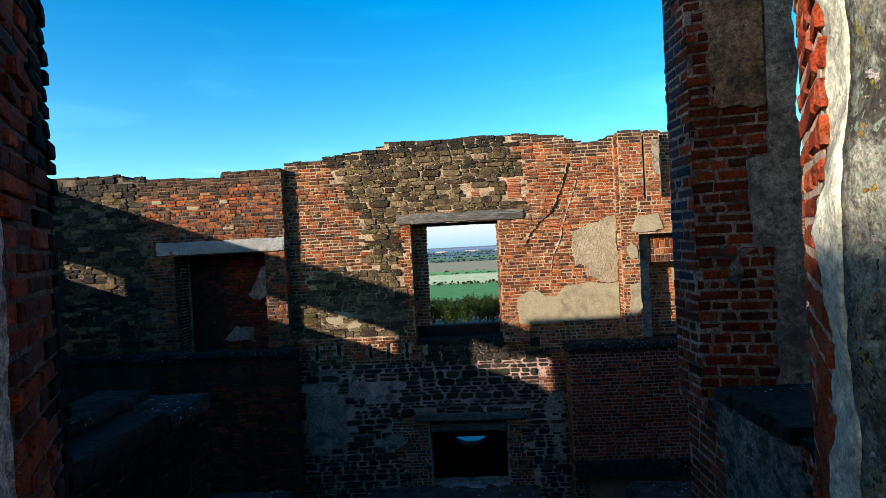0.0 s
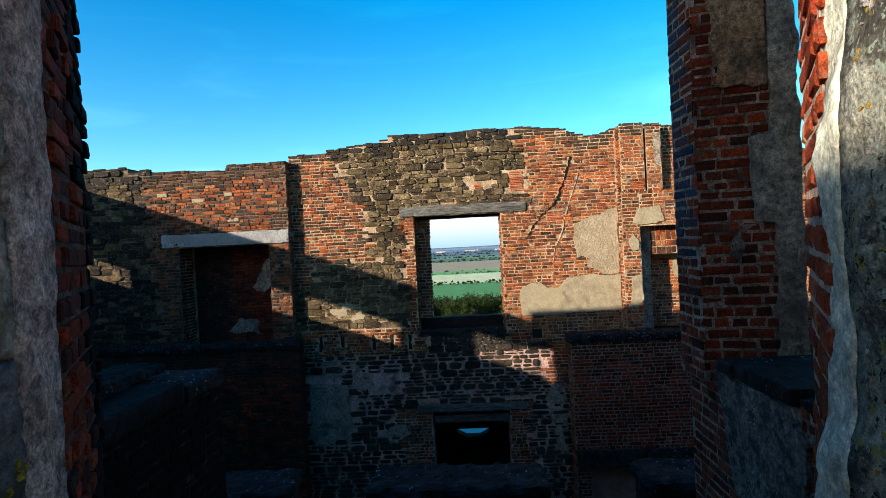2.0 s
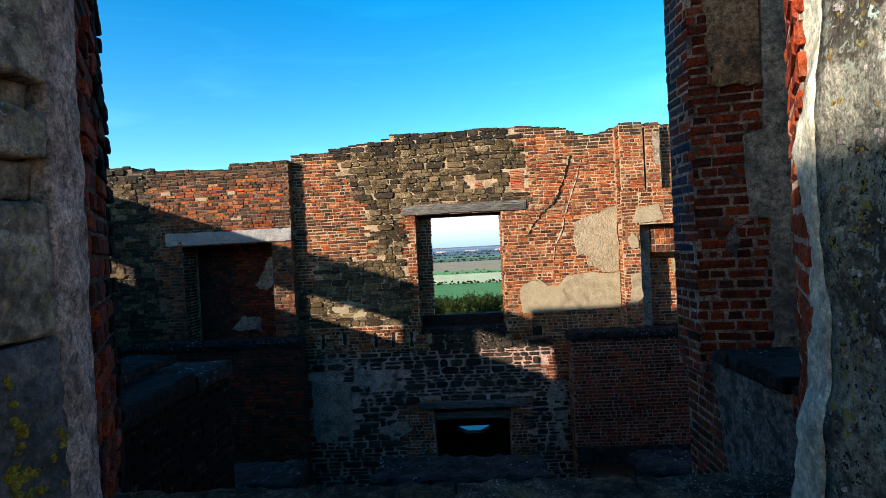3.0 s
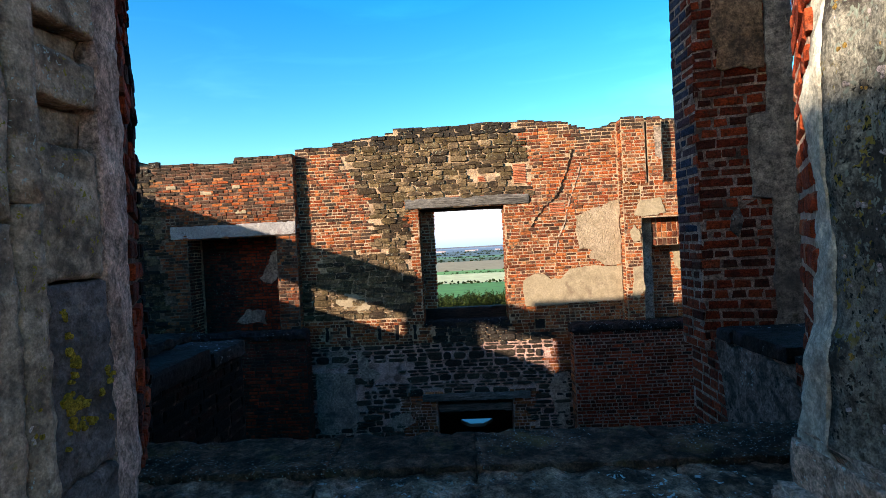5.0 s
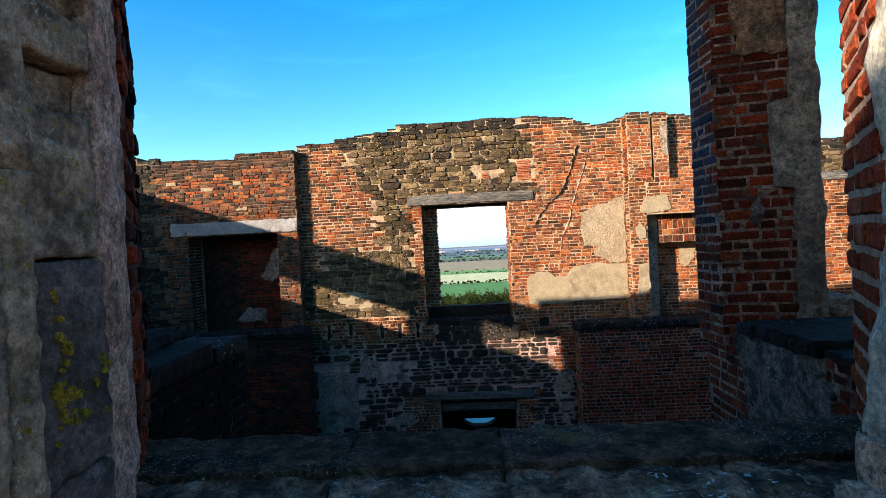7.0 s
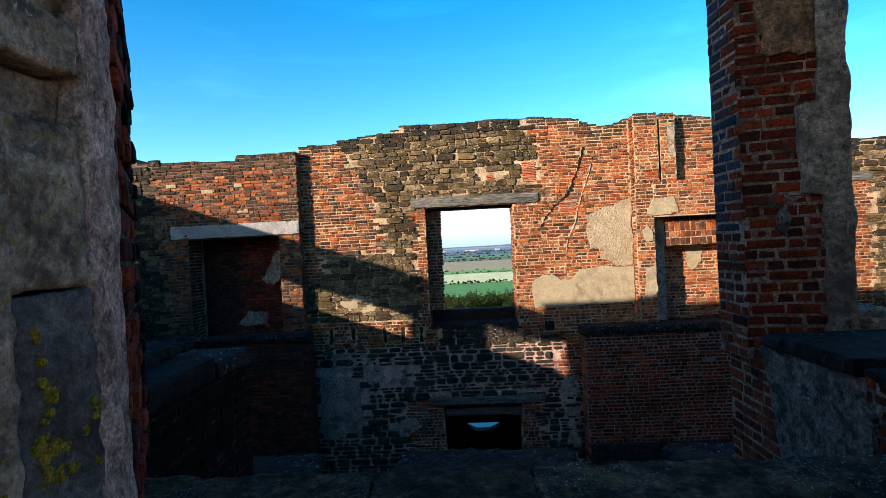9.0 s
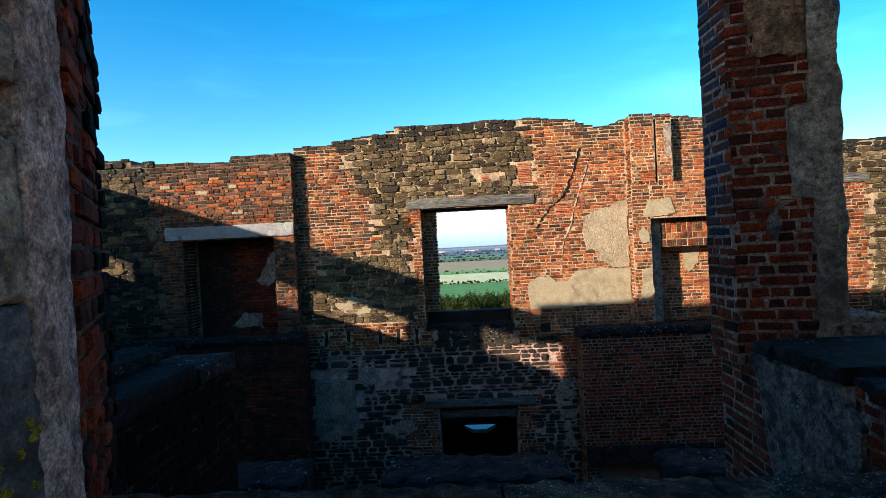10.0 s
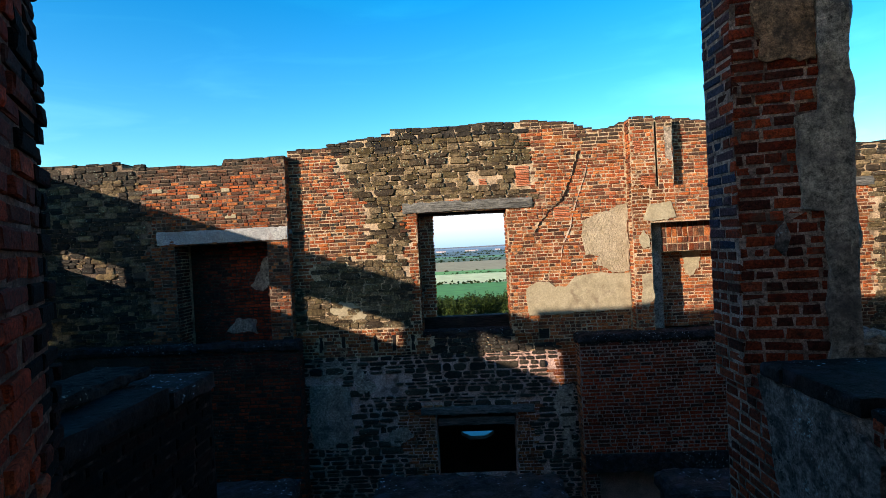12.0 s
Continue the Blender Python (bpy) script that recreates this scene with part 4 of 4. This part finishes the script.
patch("render_strip", pfc, [(0.452, 8.6), (PW + 0.02, 8.6), (PW + 0.02, 4.84), (PW - 0.14, 4.84), (PW - 0.14, 5.75), (PW - 0.26, 5.78), (PW - 0.27, 6.33), (0.45, 6.35)], M["grey_render"], pier, 0.04, 21, 0.02, "grey lime render", n=200)
v, f = rough_prism([(PB.x - 0.03, PB.y - 0.035), (PB.x + 0.04, PB.y + 0.0), (2.19, 4.0), (2.1, 4.0)], 4.84, 8.6, 0.04, 0.035, 5, 4)
part("render_edge", v, f, M["grey_render"], pier, "grey lime render", smooth=True)
patch("render_patch", pfc, [(0.2, 5.66), (0.25, 5.72), (0.28, 5.62), (0.24, 5.5), (0.19, 5.56)], M["stained_render"], pier, 0.025, 22, 0.01)

cross = root("wall_cross_right", "low cross wall with slate coping and flaking render", "wall")
XR = 1.56
part("core", *boxes([(XR, 2.35, 1.6, 3.97, 0, 4.82)]), M["pier_mortar"], cross, "lime mortar core")
xr = Face((XR, 3.97, 0), (0, -1, 0))
masonry_set(cross, [(xr, 0, 2.35, 3.0, 4.82, lambda u, z: "deep" if u < 0.50 + (4.72 - z) * 0.18 or u > 1.27 + 0.1 * wob(u, z, 5, 3) + (0.12 if z < 4.68 else 0) or z < 4.2 + 0.1 * wob(u, z, 3, 5) else None)], BOTH, course=0.072, length=0.23, single=lambda u, z: z > 3.6, seed=31, joint=0.017, proud=0.010)
patch("render_face", xr, [(0.46, 4.815), (1.24, 4.815), (1.27, 4.74), (1.42, 4.66), (1.40, 4.47), (1.28, 4.2), (1.1, 4.02), (0.85, 3.98), (0.66, 4.1), (0.57, 4.5)], M["stained_render"], cross, 0.03, 23, 0.03, "mottled grey lime render")
part("coping", *rough_block(1.525, 2.36, 2.66, 3.25, 4.82, 4.915, 0.02, 0.004, 2, 9, 0.007), M["coping"], cross, "dark slate coping slab")
part("coping", *rough_block(1.515, 2.34, 3.255, 3.46, 4.82, 4.90, 0.02, 0.006, 5, 9, 0.008), M["coping"], cross, "dark slate coping slab")
part("coping", *rough_block(1.555, 2.38, 1.62, 2.655, 4.82, 4.872, 0.02, 0.004, 4, 9, 0.007), M["coping"], cross, "dark slate coping slab")
part("render_stub", *rough_block(2.0, 2.45, 3.47, 3.98, 4.81, 5.0, 0.03, 0.05, 6, 6, 0.07), M["grey_render"], cross, "grey lime render")

crossl = root("wall_cross_left", "low cross wall with dark lichened coping", "wall")
XL = -1.94
# Shade is coloured into this wall's mortar, bricks and near coping slab.
part("core", *boxes([(-2.75, XL, 1.9, 3.82, 0, 4.8)]), M["shaded_mortar"], crossl, "lime mortar core")
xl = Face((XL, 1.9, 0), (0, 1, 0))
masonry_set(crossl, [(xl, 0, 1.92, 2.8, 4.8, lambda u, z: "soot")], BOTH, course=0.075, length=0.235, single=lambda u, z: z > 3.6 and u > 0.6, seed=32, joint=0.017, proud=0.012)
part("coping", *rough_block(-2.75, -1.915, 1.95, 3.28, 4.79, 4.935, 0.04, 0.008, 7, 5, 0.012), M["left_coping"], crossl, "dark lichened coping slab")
part("coping", *rough_block(-2.75, -1.895, 3.285, 3.80, 4.79, 4.90, 0.04, 0.008, 8, 5, 0.012), M["coping"], crossl, "dark lichened coping slab")
part("raised_stone", *rough_block(-2.55, -2.19, 2.45, 3.55, 4.93, 5.01, 0.03, 0.022, 9, 6, 0.022), M["cap_stone"], crossl, "dark lichened stone")

# ---- window in the near wall ----
near = root("wall_near", "thick ruined wall with a stone-framed window", "wall")
# Unseen upper parts are raised and gapped to shape the sunlight.
part("core", *boxes([(-9.3, -2.5, 0.86, 1.9, 0, 7.98), (-9.7, -9.3, 0.86, 1.9, 0, 6.5), (-9.7, -9.3, 0.86, 1.9, 7.3, 7.98), (-2.5, -1.86, 0.86, 1.6, 0, 9.3), (-2.5, -1.86, 1.6, 1.9, 0, 7.98), (1.22, 14, 0.86, 1.6, 0, 7.98), (-1.80, 1.22, 0.86, 1.55, 0, 4.72)]), M["mortar"], near, "lime mortar core")
# Unseen block left of the window, added to shade the right jamb.
part("return", *boxes([(-1.95, -1.35, -3.4, 0.49, 0, 6.42)]), M["mortar"], near, "lime mortar core")
# left jamb: dressed stones, a plaster splay and brickwork
for a, b, z0, z1 in ((0.5, 0.815, 4.6, 5.66), (0.5, 0.815, 5.664, 9.4), (0.819, 0.898, 4.6, 4.99), (0.819, 0.898, 4.994, 5.70), (0.819, 0.898, 5.704, 9.4)):
    part("outer_stone", *rough_block(-1.6, -1.108, a, b, z0, z1, 0.018, 0.008, 1, 15, 0.004), M["jamb_stone"], near, "grey dressed jamb stone", smooth=True)
for i, (z0, z1, inset) in enumerate(((4.6, 5.035, 0.0), (5.04, 5.52, 0.0), (5.525, 5.855, 0.006), (5.86, 5.96, 0.055), (5.965, 6.085, 0.004), (6.09, 6.15, 0.05), (6.155, 6.6, 0.0), (6.605, 7.2, 0.005), (7.205, 9.4, 0.0))):
    part("jamb_stone", *rough_block(-1.6, -1.118 - inset, 0.90, 1.115, z0, z1, 0.016, 0.008, i * 3.1, 17, 0.005), M["jamb_dark" if i < 2 else "jamb_stone"], near, "dark pitted jamb stone with yellow lichen" if i < 2 else "grey dressed jamb stone", smooth=True)
v, f = rough_prism([(-1.7, 1.117), (-1.125, 1.117), (-1.15, 1.22), (-1.215, 1.36), (-1.7, 1.36)], 4.6, 9.4, 0.02, 0.014, 3, 11)
part("plaster_splay", v, f, M["pink_plaster"], near, "grey-pink lime plaster", smooth=True)
part("splay_core", *prism([(-1.225, 1.363), (-1.566, 1.97), (-1.85, 1.97), (-1.85, 1.363)], 4.6, 9.2), M["jamb_mortar"], near, "brown mortar core")
sl = Face((-1.225, 1.363, 0), (-0.375, 0.667, 0))
# right jamb: the edge of its pale bevel wanders in and out with height
NEAR_EDGE = [(5.0, 0.66), (5.27, 0.675), (5.37, 0.694), (5.53, 0.697), (5.70, 0.678), (5.86, 0.678), (6.03, 0.686), (6.13, 0.706), (6.4, 0.70), (6.8, 0.69), (9.4, 0.69)]
FAR_EDGE = [(5.0, 0.66), (5.14, 0.678), (5.23, 0.690), (5.33, 0.724), (5.51, 0.732), (5.66, 0.730), (5.79, 0.714), (5.88, 0.704), (6.02, 0.735), (6.17, 0.738), (6.5, 0.725), (9.4, 0.73)]


def wander(v):
    out = []
    for x, y, z in v:
        if x < 0.9:
            a = min(1.0, max(0.0, (y - 0.85) / 0.15))
            b = min(1.0, max(0.0, (y - 1.01) / 0.11))
            x += a * (1 - b) * (profile(NEAR_EDGE, z) - 0.68) + b * (profile(FAR_EDGE, z) - 0.716)
        out.append((x, y, z))
    return out


v, f = rough_prism([(0.685, 0.62), (0.695, 0.70), (0.672, 0.78), (0.682, 0.86), (0.674, 0.935), (0.677, 0.97), (0.68, 1.0), (1.3, 1.0), (1.3, 0.62)][::-1], 5.04, 8, 0.016, 0.007, 4, 9)
part("lichened_stone", wander(v), f, M["lichen_stone"], near, "dark weathered jamb stone speckled with white lichen", smooth=True)
v, f = rough_prism([(0.677, 1.003), (1.3, 1.003), (1.3, 1.13), (0.722, 1.13), (0.708, 1.10), (0.691, 1.05)], 5.0, 9.4, 0.016, 0.012, 6, 9)
part("pale_bevel", wander(v), f, M["pale_stone"], near, "pale limewashed stone edge", smooth=True)
part("splay_core", *prism([(0.740, 1.135), (1.3, 1.135), (1.3, 1.585), (0.976, 1.585)], 4.6, 9.4), M["lime_wash"], near, "lime mortar core")
sr = Face((1.006, 1.64, 0), (-0.267, -0.497, 0))
part("base_stone", *rough_block(0.585, 1.3, 0.62, 1.12, 4.80, 4.92, 0.015, 0.012, 12, 6, 0.028), M["pale_base"], near, "worn base stone", smooth=True)
part("base_stone", *rough_block(0.645, 1.3, 0.62, 1.125, 4.88, 5.05, 0.015, 0.013, 8, 6, 0.032), M["pale_base"], near, "worn pale base stone", smooth=True)
# Far bricks of the left splay turn near-black to paint its shade.
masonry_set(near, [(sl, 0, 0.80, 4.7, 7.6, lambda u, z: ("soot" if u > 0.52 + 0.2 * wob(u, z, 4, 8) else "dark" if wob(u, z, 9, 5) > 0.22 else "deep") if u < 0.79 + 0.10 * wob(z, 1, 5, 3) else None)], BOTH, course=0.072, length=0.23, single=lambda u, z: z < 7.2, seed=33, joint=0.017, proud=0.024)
masonry_set(near, [(sr, -0.04, 0.61, 4.7, 7.6, lambda u, z: "jamb" if u > 0.02 + 0.07 * wob(z, 2, 5, 3) else None)], BOTH, course=0.076, length=0.23, single=lambda u, z: z < 7.2, seed=34, joint=0.022, proud=0.007)
# sill
xs = (-1.7, -0.62, -0.16, 0.42, 1.25)
for i, (a, b) in enumerate(zip(xs, xs[1:])):
    part("sill_slab", *rough_block(a + 0.001, b - 0.001, 1.30, 1.585, 4.70, 4.905, 0.02, 0.009, 20 + i, 12, 0.0), M["sill_top"], near, "dark stone sill slab with ochre lichen", smooth=True)
    part("sill_nosing", *rough_block(a + 0.001, b - 0.001, 0.72, 1.31, 4.62, 4.885, 0.02, 0.016, 30 + i, 11, 0.0), M["sill_stone"], near, "weathered stone sill blotched with pale lichen", smooth=True)

# lichens: yellow rosettes on the left jamb
yellow = mat("yellow_lichen", [(0.24, 0.20, 0.02), (0.36, 0.30, 0.04)], 30, 0.95, 0.9, 90)
palewhite = mat("white_lichen", [(0.42, 0.45, 0.44), (0.60, 0.63, 0.62)], 30, 0.95, 0.9, 90)
jl = Face((-1.116, 0.90, 0), (0, 1, 0))
r = random.Random(8)


def lichen(face, u, z, size, m, seed):
    k = 9
    out = [(u + size * math.cos(6.283 * i / k) * r.uniform(0.6, 1.1), z + size * math.sin(6.283 * i / k) * r.uniform(0.6, 1.2)) for i in range(k)]
    patch("lichen", face, out, m, near, 0.003 + 0.0004 * (seed % 13), seed, size * 0.18, n=30)


for k, (y, z, size) in enumerate(((0.944, 5.438, 0.016), (0.958, 5.40, 0.01), (0.959, 5.339, 0.024), (0.985, 5.33, 0.013), (0.960, 5.295, 0.013), (0.951, 5.255, 0.012), (0.953, 5.212, 0.033),
                                  (0.958, 5.178, 0.022), (0.998, 5.219, 0.016), (0.985, 5.175, 0.014), (1.09, 5.27, 0.018), (1.06, 5.228, 0.010), (1.02, 5.17, 0.012), (1.09, 5.155, 0.012), (0.936, 5.131, 0.010))):
    for i in range(6):
        a, q = r.uniform(0, 6.283), r.uniform(0.2, 1.0) * size
        lichen(jl, y - 0.90 + q * math.cos(a), z + 1.2 * q * math.sin(a), size * r.uniform(0.25, 0.6), yellow, k * 7 + i)
for i in range(9):
    lichen(jl, r.uniform(-0.075, -0.04), r.uniform(5.14, 5.29), r.uniform(0.005, 0.012), palewhite if i < 3 else yellow, 150 + i)
# white and ochre rosettes on the right jamb
ochre = mat("ochre_lichen", [(0.30, 0.24, 0.06), (0.42, 0.33, 0.09)], 30, 0.95, 0.9, 90)
JAMB_X = [(0.62, 0.685), (0.70, 0.695), (0.78, 0.672), (0.86, 0.682), (0.935, 0.674)]
for i in range(64):
    y, z = r.uniform(0.64, 0.96), r.uniform(5.1, 6.2)
    x = profile(JAMB_X, y) + min(1.0, max(0.0, (y - 0.85) / 0.15)) * (profile(NEAR_EDGE, z) - 0.68)
    fc = Face((x + 0.0035, y, 0), (0, -1, 0))
    m, size = (palewhite, r.uniform(0.004, 0.013)) if i % 4 else (ochre, r.uniform(0.006, 0.012))
    for k in range(4 if i % 3 else 1):
        lichen(fc, size * r.uniform(-1, 1), z + size * r.uniform(-1, 1), size * r.uniform(0.3, 0.7), m, 200 + 5 * i + k)
# ---- unseen side walls added to shade and close the court ----
HOLES = [(8.6, 9.9, 5.9, 6.4), (10.0, 10.6, 3.8, 4.9), (4.2, 6.7, 6.35, 6.9), (1.9, 3.1, 6.6, 7.2)]   # gaps placed where they throw the lit patches: y, y, z, z
cuts = sorted({1.9, 11.6} | {y for h in HOLES for y in h[:2]})
rows = [(-9.7, -9.4, a, b, z0, z1) for a, b, _, _, z0, z1 in wall_columns(0, 0, cuts, HOLES, lambda y: 7.7, 0.0, 0.0)]
wall_left = tagged(part("wall_left", *boxes(rows), M["mortar"]), "unseen side wall with gaps placed for the lit patches", "wall", kind="structure")
tagged(part("wall_right", *boxes([(12.5, 13.0, 1.6, FW, 0, 7.4)]), M["mortar"]), "ruined side wall", "wall", kind="structure")

# Out of view; its height sets the soft shadow edge on the right jamb.
tagged(part("wall_outer", *boxes([(-9.3, -8.8, -9.6, -4.4, 0, 9.15)]), M["mortar"]), "unseen tall wall added to shade the right jamb", "wall", kind="structure")

# ---- enclosure added behind the lower window ----
# Added to keep the opening dark; the breach lets the puddle show.
shed = root("dark_enclosure", "added dark enclosure with a breached rear wall", "shed")
hole = [(-3, 3, 12.95, 13.2, 0, 0.97), (-3, 3, 12.95, 13.2, 1.17, 2.5)]
for i in range(10):
    z0, z1 = 0.97 + 0.02 * i, 0.99 + 0.02 * i
    hw = 0.40 * math.sqrt(max(0.02, 1 - ((1.17 - z1) / 0.2) ** 2)) + 0.03 * wob(z0, 0, 30, 2)
    hole += [(-3, -0.1 - hw, 12.95, 13.2, z0, z1), (-0.1 + hw, 3, 12.95, 13.2, z0, z1)]
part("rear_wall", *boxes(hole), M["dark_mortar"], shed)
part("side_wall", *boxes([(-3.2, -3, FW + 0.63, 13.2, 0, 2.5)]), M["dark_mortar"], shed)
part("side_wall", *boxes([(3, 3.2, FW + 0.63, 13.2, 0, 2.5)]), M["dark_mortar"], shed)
part("roof", *boxes([(-3.3, 3.3, FW + 0.63, 13.3, 2.5, 2.65)]), M["dark_timber_and_hole"], shed)

# ---- land beyond ----
leaf = mat("leaves", [(0.012, 0.0299, 0.006), (0.022, 0.0483, 0.009), (0.042, 0.0713, 0.015)], 1.5, 0.7, 0.1, 20, "island")
bark = mat("bark", [(0.05, 0.04, 0.03), (0.09, 0.07, 0.05)], 6, 0.9, 0.5, 30)


def leaf_cloud(cx, cy, cz, rx, ry, rz, count, size, r):
    v, f = [], []
    for _ in range(count):
        a, b, q = r.uniform(0, 6.283), r.uniform(-1, 1), r.random() ** 0.4
        p = Vector((math.cos(a) * math.sqrt(1 - b * b), math.sin(a) * math.sqrt(1 - b * b), b))
        q *= 0.75 + 0.45 * noise.noise(p * 2.2 + Vector((cx, cy, 0)))
        c = Vector((cx + p.x * rx * q, cy + p.y * ry * q, cz + p.z * rz * q))
        n1 = Vector((r.gauss(0, 1), r.gauss(0, 1), r.gauss(0, 1))).normalized()
        t1 = n1.orthogonal().normalized() * size * r.uniform(0.6, 1.3)
        t2 = n1.cross(t1).normalized() * size * r.uniform(0.4, 0.9)
        k = len(v)
        v += [c - t1, c + t2, c + t1, c - t2]
        f.append((k, k + 1, k + 2, k + 3))
    return v, f


r = random.Random(3)
for i in range(54):
    x, y = (-14 + 1.0 * i, 57) if i < 30 else (-11 + 0.9 * (i - 30), 47.5)
    x, y = x + r.uniform(-0.4, 0.4), y + r.uniform(-2.5, 2.5)
    z = ground_z(x, y)
    h = r.uniform(1.9, 2.5)
    sh = tagged(new("shrub"), "dense evergreen shrub in a hedge line", "shrub", "hedge below the window")
    sh.location = (x, y, z)
    part("stem", *prism([(-0.06, -0.06), (0.06, -0.06), (0.05, 0.06), (-0.06, 0.05)], -0.1, 0.9), bark, sh)
    part("crown", *leaf_cloud(0, 0, h * 0.52, 1.15, 1.0, h * 0.58, 1500, 0.08, r), leaf, sh)

v, f = [], []
for dist, hh, n in ((800, 3.2, 420), (1040, 2.2, 160), (1130, 3, 90), (1660, 5, 300), (1780, 5, 200), (2020, 5.5, 420), (2400, 6, 420), (2750, 6, 420), (3050, 6, 300)):
    for _ in range(n):
        x = r.uniform(-0.5, 0.5) * dist * 1.0
        if r.random() < 0.4:
            x = r.gauss(0.2 * dist * math.sin(n), 0.05 * dist)
        y = dist + r.uniform(-12, 12) * (1 + dist / 900)
        s = hh * r.uniform(0.5, 1.2)
        a, b = leaf_cloud(x, y, ground_z(x, y) + s * 0.4, s * 0.9, s * 0.8, s * 0.6, 14, s * 0.42, r)
        f += [tuple(q + len(v) for q in t) for t in b]
        v += a
tagged(part("far_hedgerows", v, f, leaf), "far hedgerows and copses between the fields", "hedgerows", kind="stuff")
white = mat("white_cladding", [(0.5, 0.51, 0.52), (0.6, 0.6, 0.6)], 0.02, 0.6, 0.05, 1)
for x, w, d in ((-150, 60, 3200), (25, 60, 3200), (60, 26, 3210), (190, 30, 3220), (300, 40, 3260), (-420, 80, 3300)):
    z = ground_z(x, d)
    shed = tagged(new("warehouse"), "long white warehouse in the distant vale", "warehouse", "distant warehouses")
    shed.location = (x, d, z)
    part("wall", *boxes([(-w / 2, w / 2, -14, 14, 0, 6)]), white, shed)
    part("roof", [(-w / 2, -15, 6), (w / 2, -15, 6), (w / 2, 15, 6), (-w / 2, 15, 6), (-w / 2, 0, 8), (w / 2, 0, 8)], [(0, 1, 5, 4), (2, 3, 4, 5), (1, 2, 5), (3, 0, 4)], white, shed)
# The hills' haze is painted in as a blue base colour.
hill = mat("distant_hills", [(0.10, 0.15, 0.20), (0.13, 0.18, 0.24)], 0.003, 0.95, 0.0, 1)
v, f = [], []
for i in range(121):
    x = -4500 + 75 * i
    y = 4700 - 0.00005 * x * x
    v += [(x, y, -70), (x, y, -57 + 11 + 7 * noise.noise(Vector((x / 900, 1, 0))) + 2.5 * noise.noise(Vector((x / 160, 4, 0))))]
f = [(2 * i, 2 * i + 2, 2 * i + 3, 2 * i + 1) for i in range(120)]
tagged(part("backdrop", v, f, hill), "low hills on the horizon, coloured blue for haze", "hills", kind="structure")
# low white cloud along the horizon: a strip that glows, bluer at its foot
haze = bpy.data.materials.new("low_cloud")
haze.use_nodes = True
hn, hl = haze.node_tree.nodes, haze.node_tree.links
em, tcz, spz, mrz, crz = hn.new("ShaderNodeEmission"), hn.new("ShaderNodeTexCoord"), hn.new("ShaderNodeSeparateXYZ"), hn.new("ShaderNodeMapRange"), hn.new("ShaderNodeValToRGB")
hl.new(tcz.outputs["Object"], spz.inputs[0])
hl.new(spz.outputs["Z"], mrz.inputs["Value"])
mrz.inputs["From Min"].default_value, mrz.inputs["From Max"].default_value = -60, 300
hl.new(mrz.outputs[0], crz.inputs[0])
crz.color_ramp.elements[0].color, crz.color_ramp.elements[1].color = (0.24, 0.40, 0.52, 1), (0.52, 0.55, 0.57, 1)
crz.color_ramp.elements[1].position = 0.65
hl.new(crz.outputs[0], em.inputs[0])
hl.new(em.outputs[0], hn["Material Output"].inputs["Surface"])
v, f = [], []
for i in range(61):
    x = -3000 + 100 * i
    v += [(x, 4850, -80), (x, 4850, 360 + 60 * noise.noise(Vector((x / 700, 2, 0))))]
f = [(2 * i, 2 * i + 2, 2 * i + 3, 2 * i + 1) for i in range(60)]
tagged(part("backdrop", v, f, haze), "low bank of white cloud on the horizon", "cloud", kind="structure")
water = bpy.data.materials.new("puddle_water")
water.use_nodes = True
water.node_tree.nodes["Principled BSDF"].inputs["Base Color"].default_value = (0.02, 0.03, 0.04, 1)
water.node_tree.nodes["Principled BSDF"].inputs["Roughness"].default_value = 0.03
pv = [(-0.12 + 0.9 * math.cos(a) * (1 + 0.1 * math.sin(3 * a)), 16.6 + 1.4 * math.sin(a), 0.012) for a in [2 * math.pi * i / 40 for i in range(40)]]
tagged(part("puddle", pv, [tuple(range(40))], water), "still puddle mirroring the blue sky", "puddle", kind="structure")
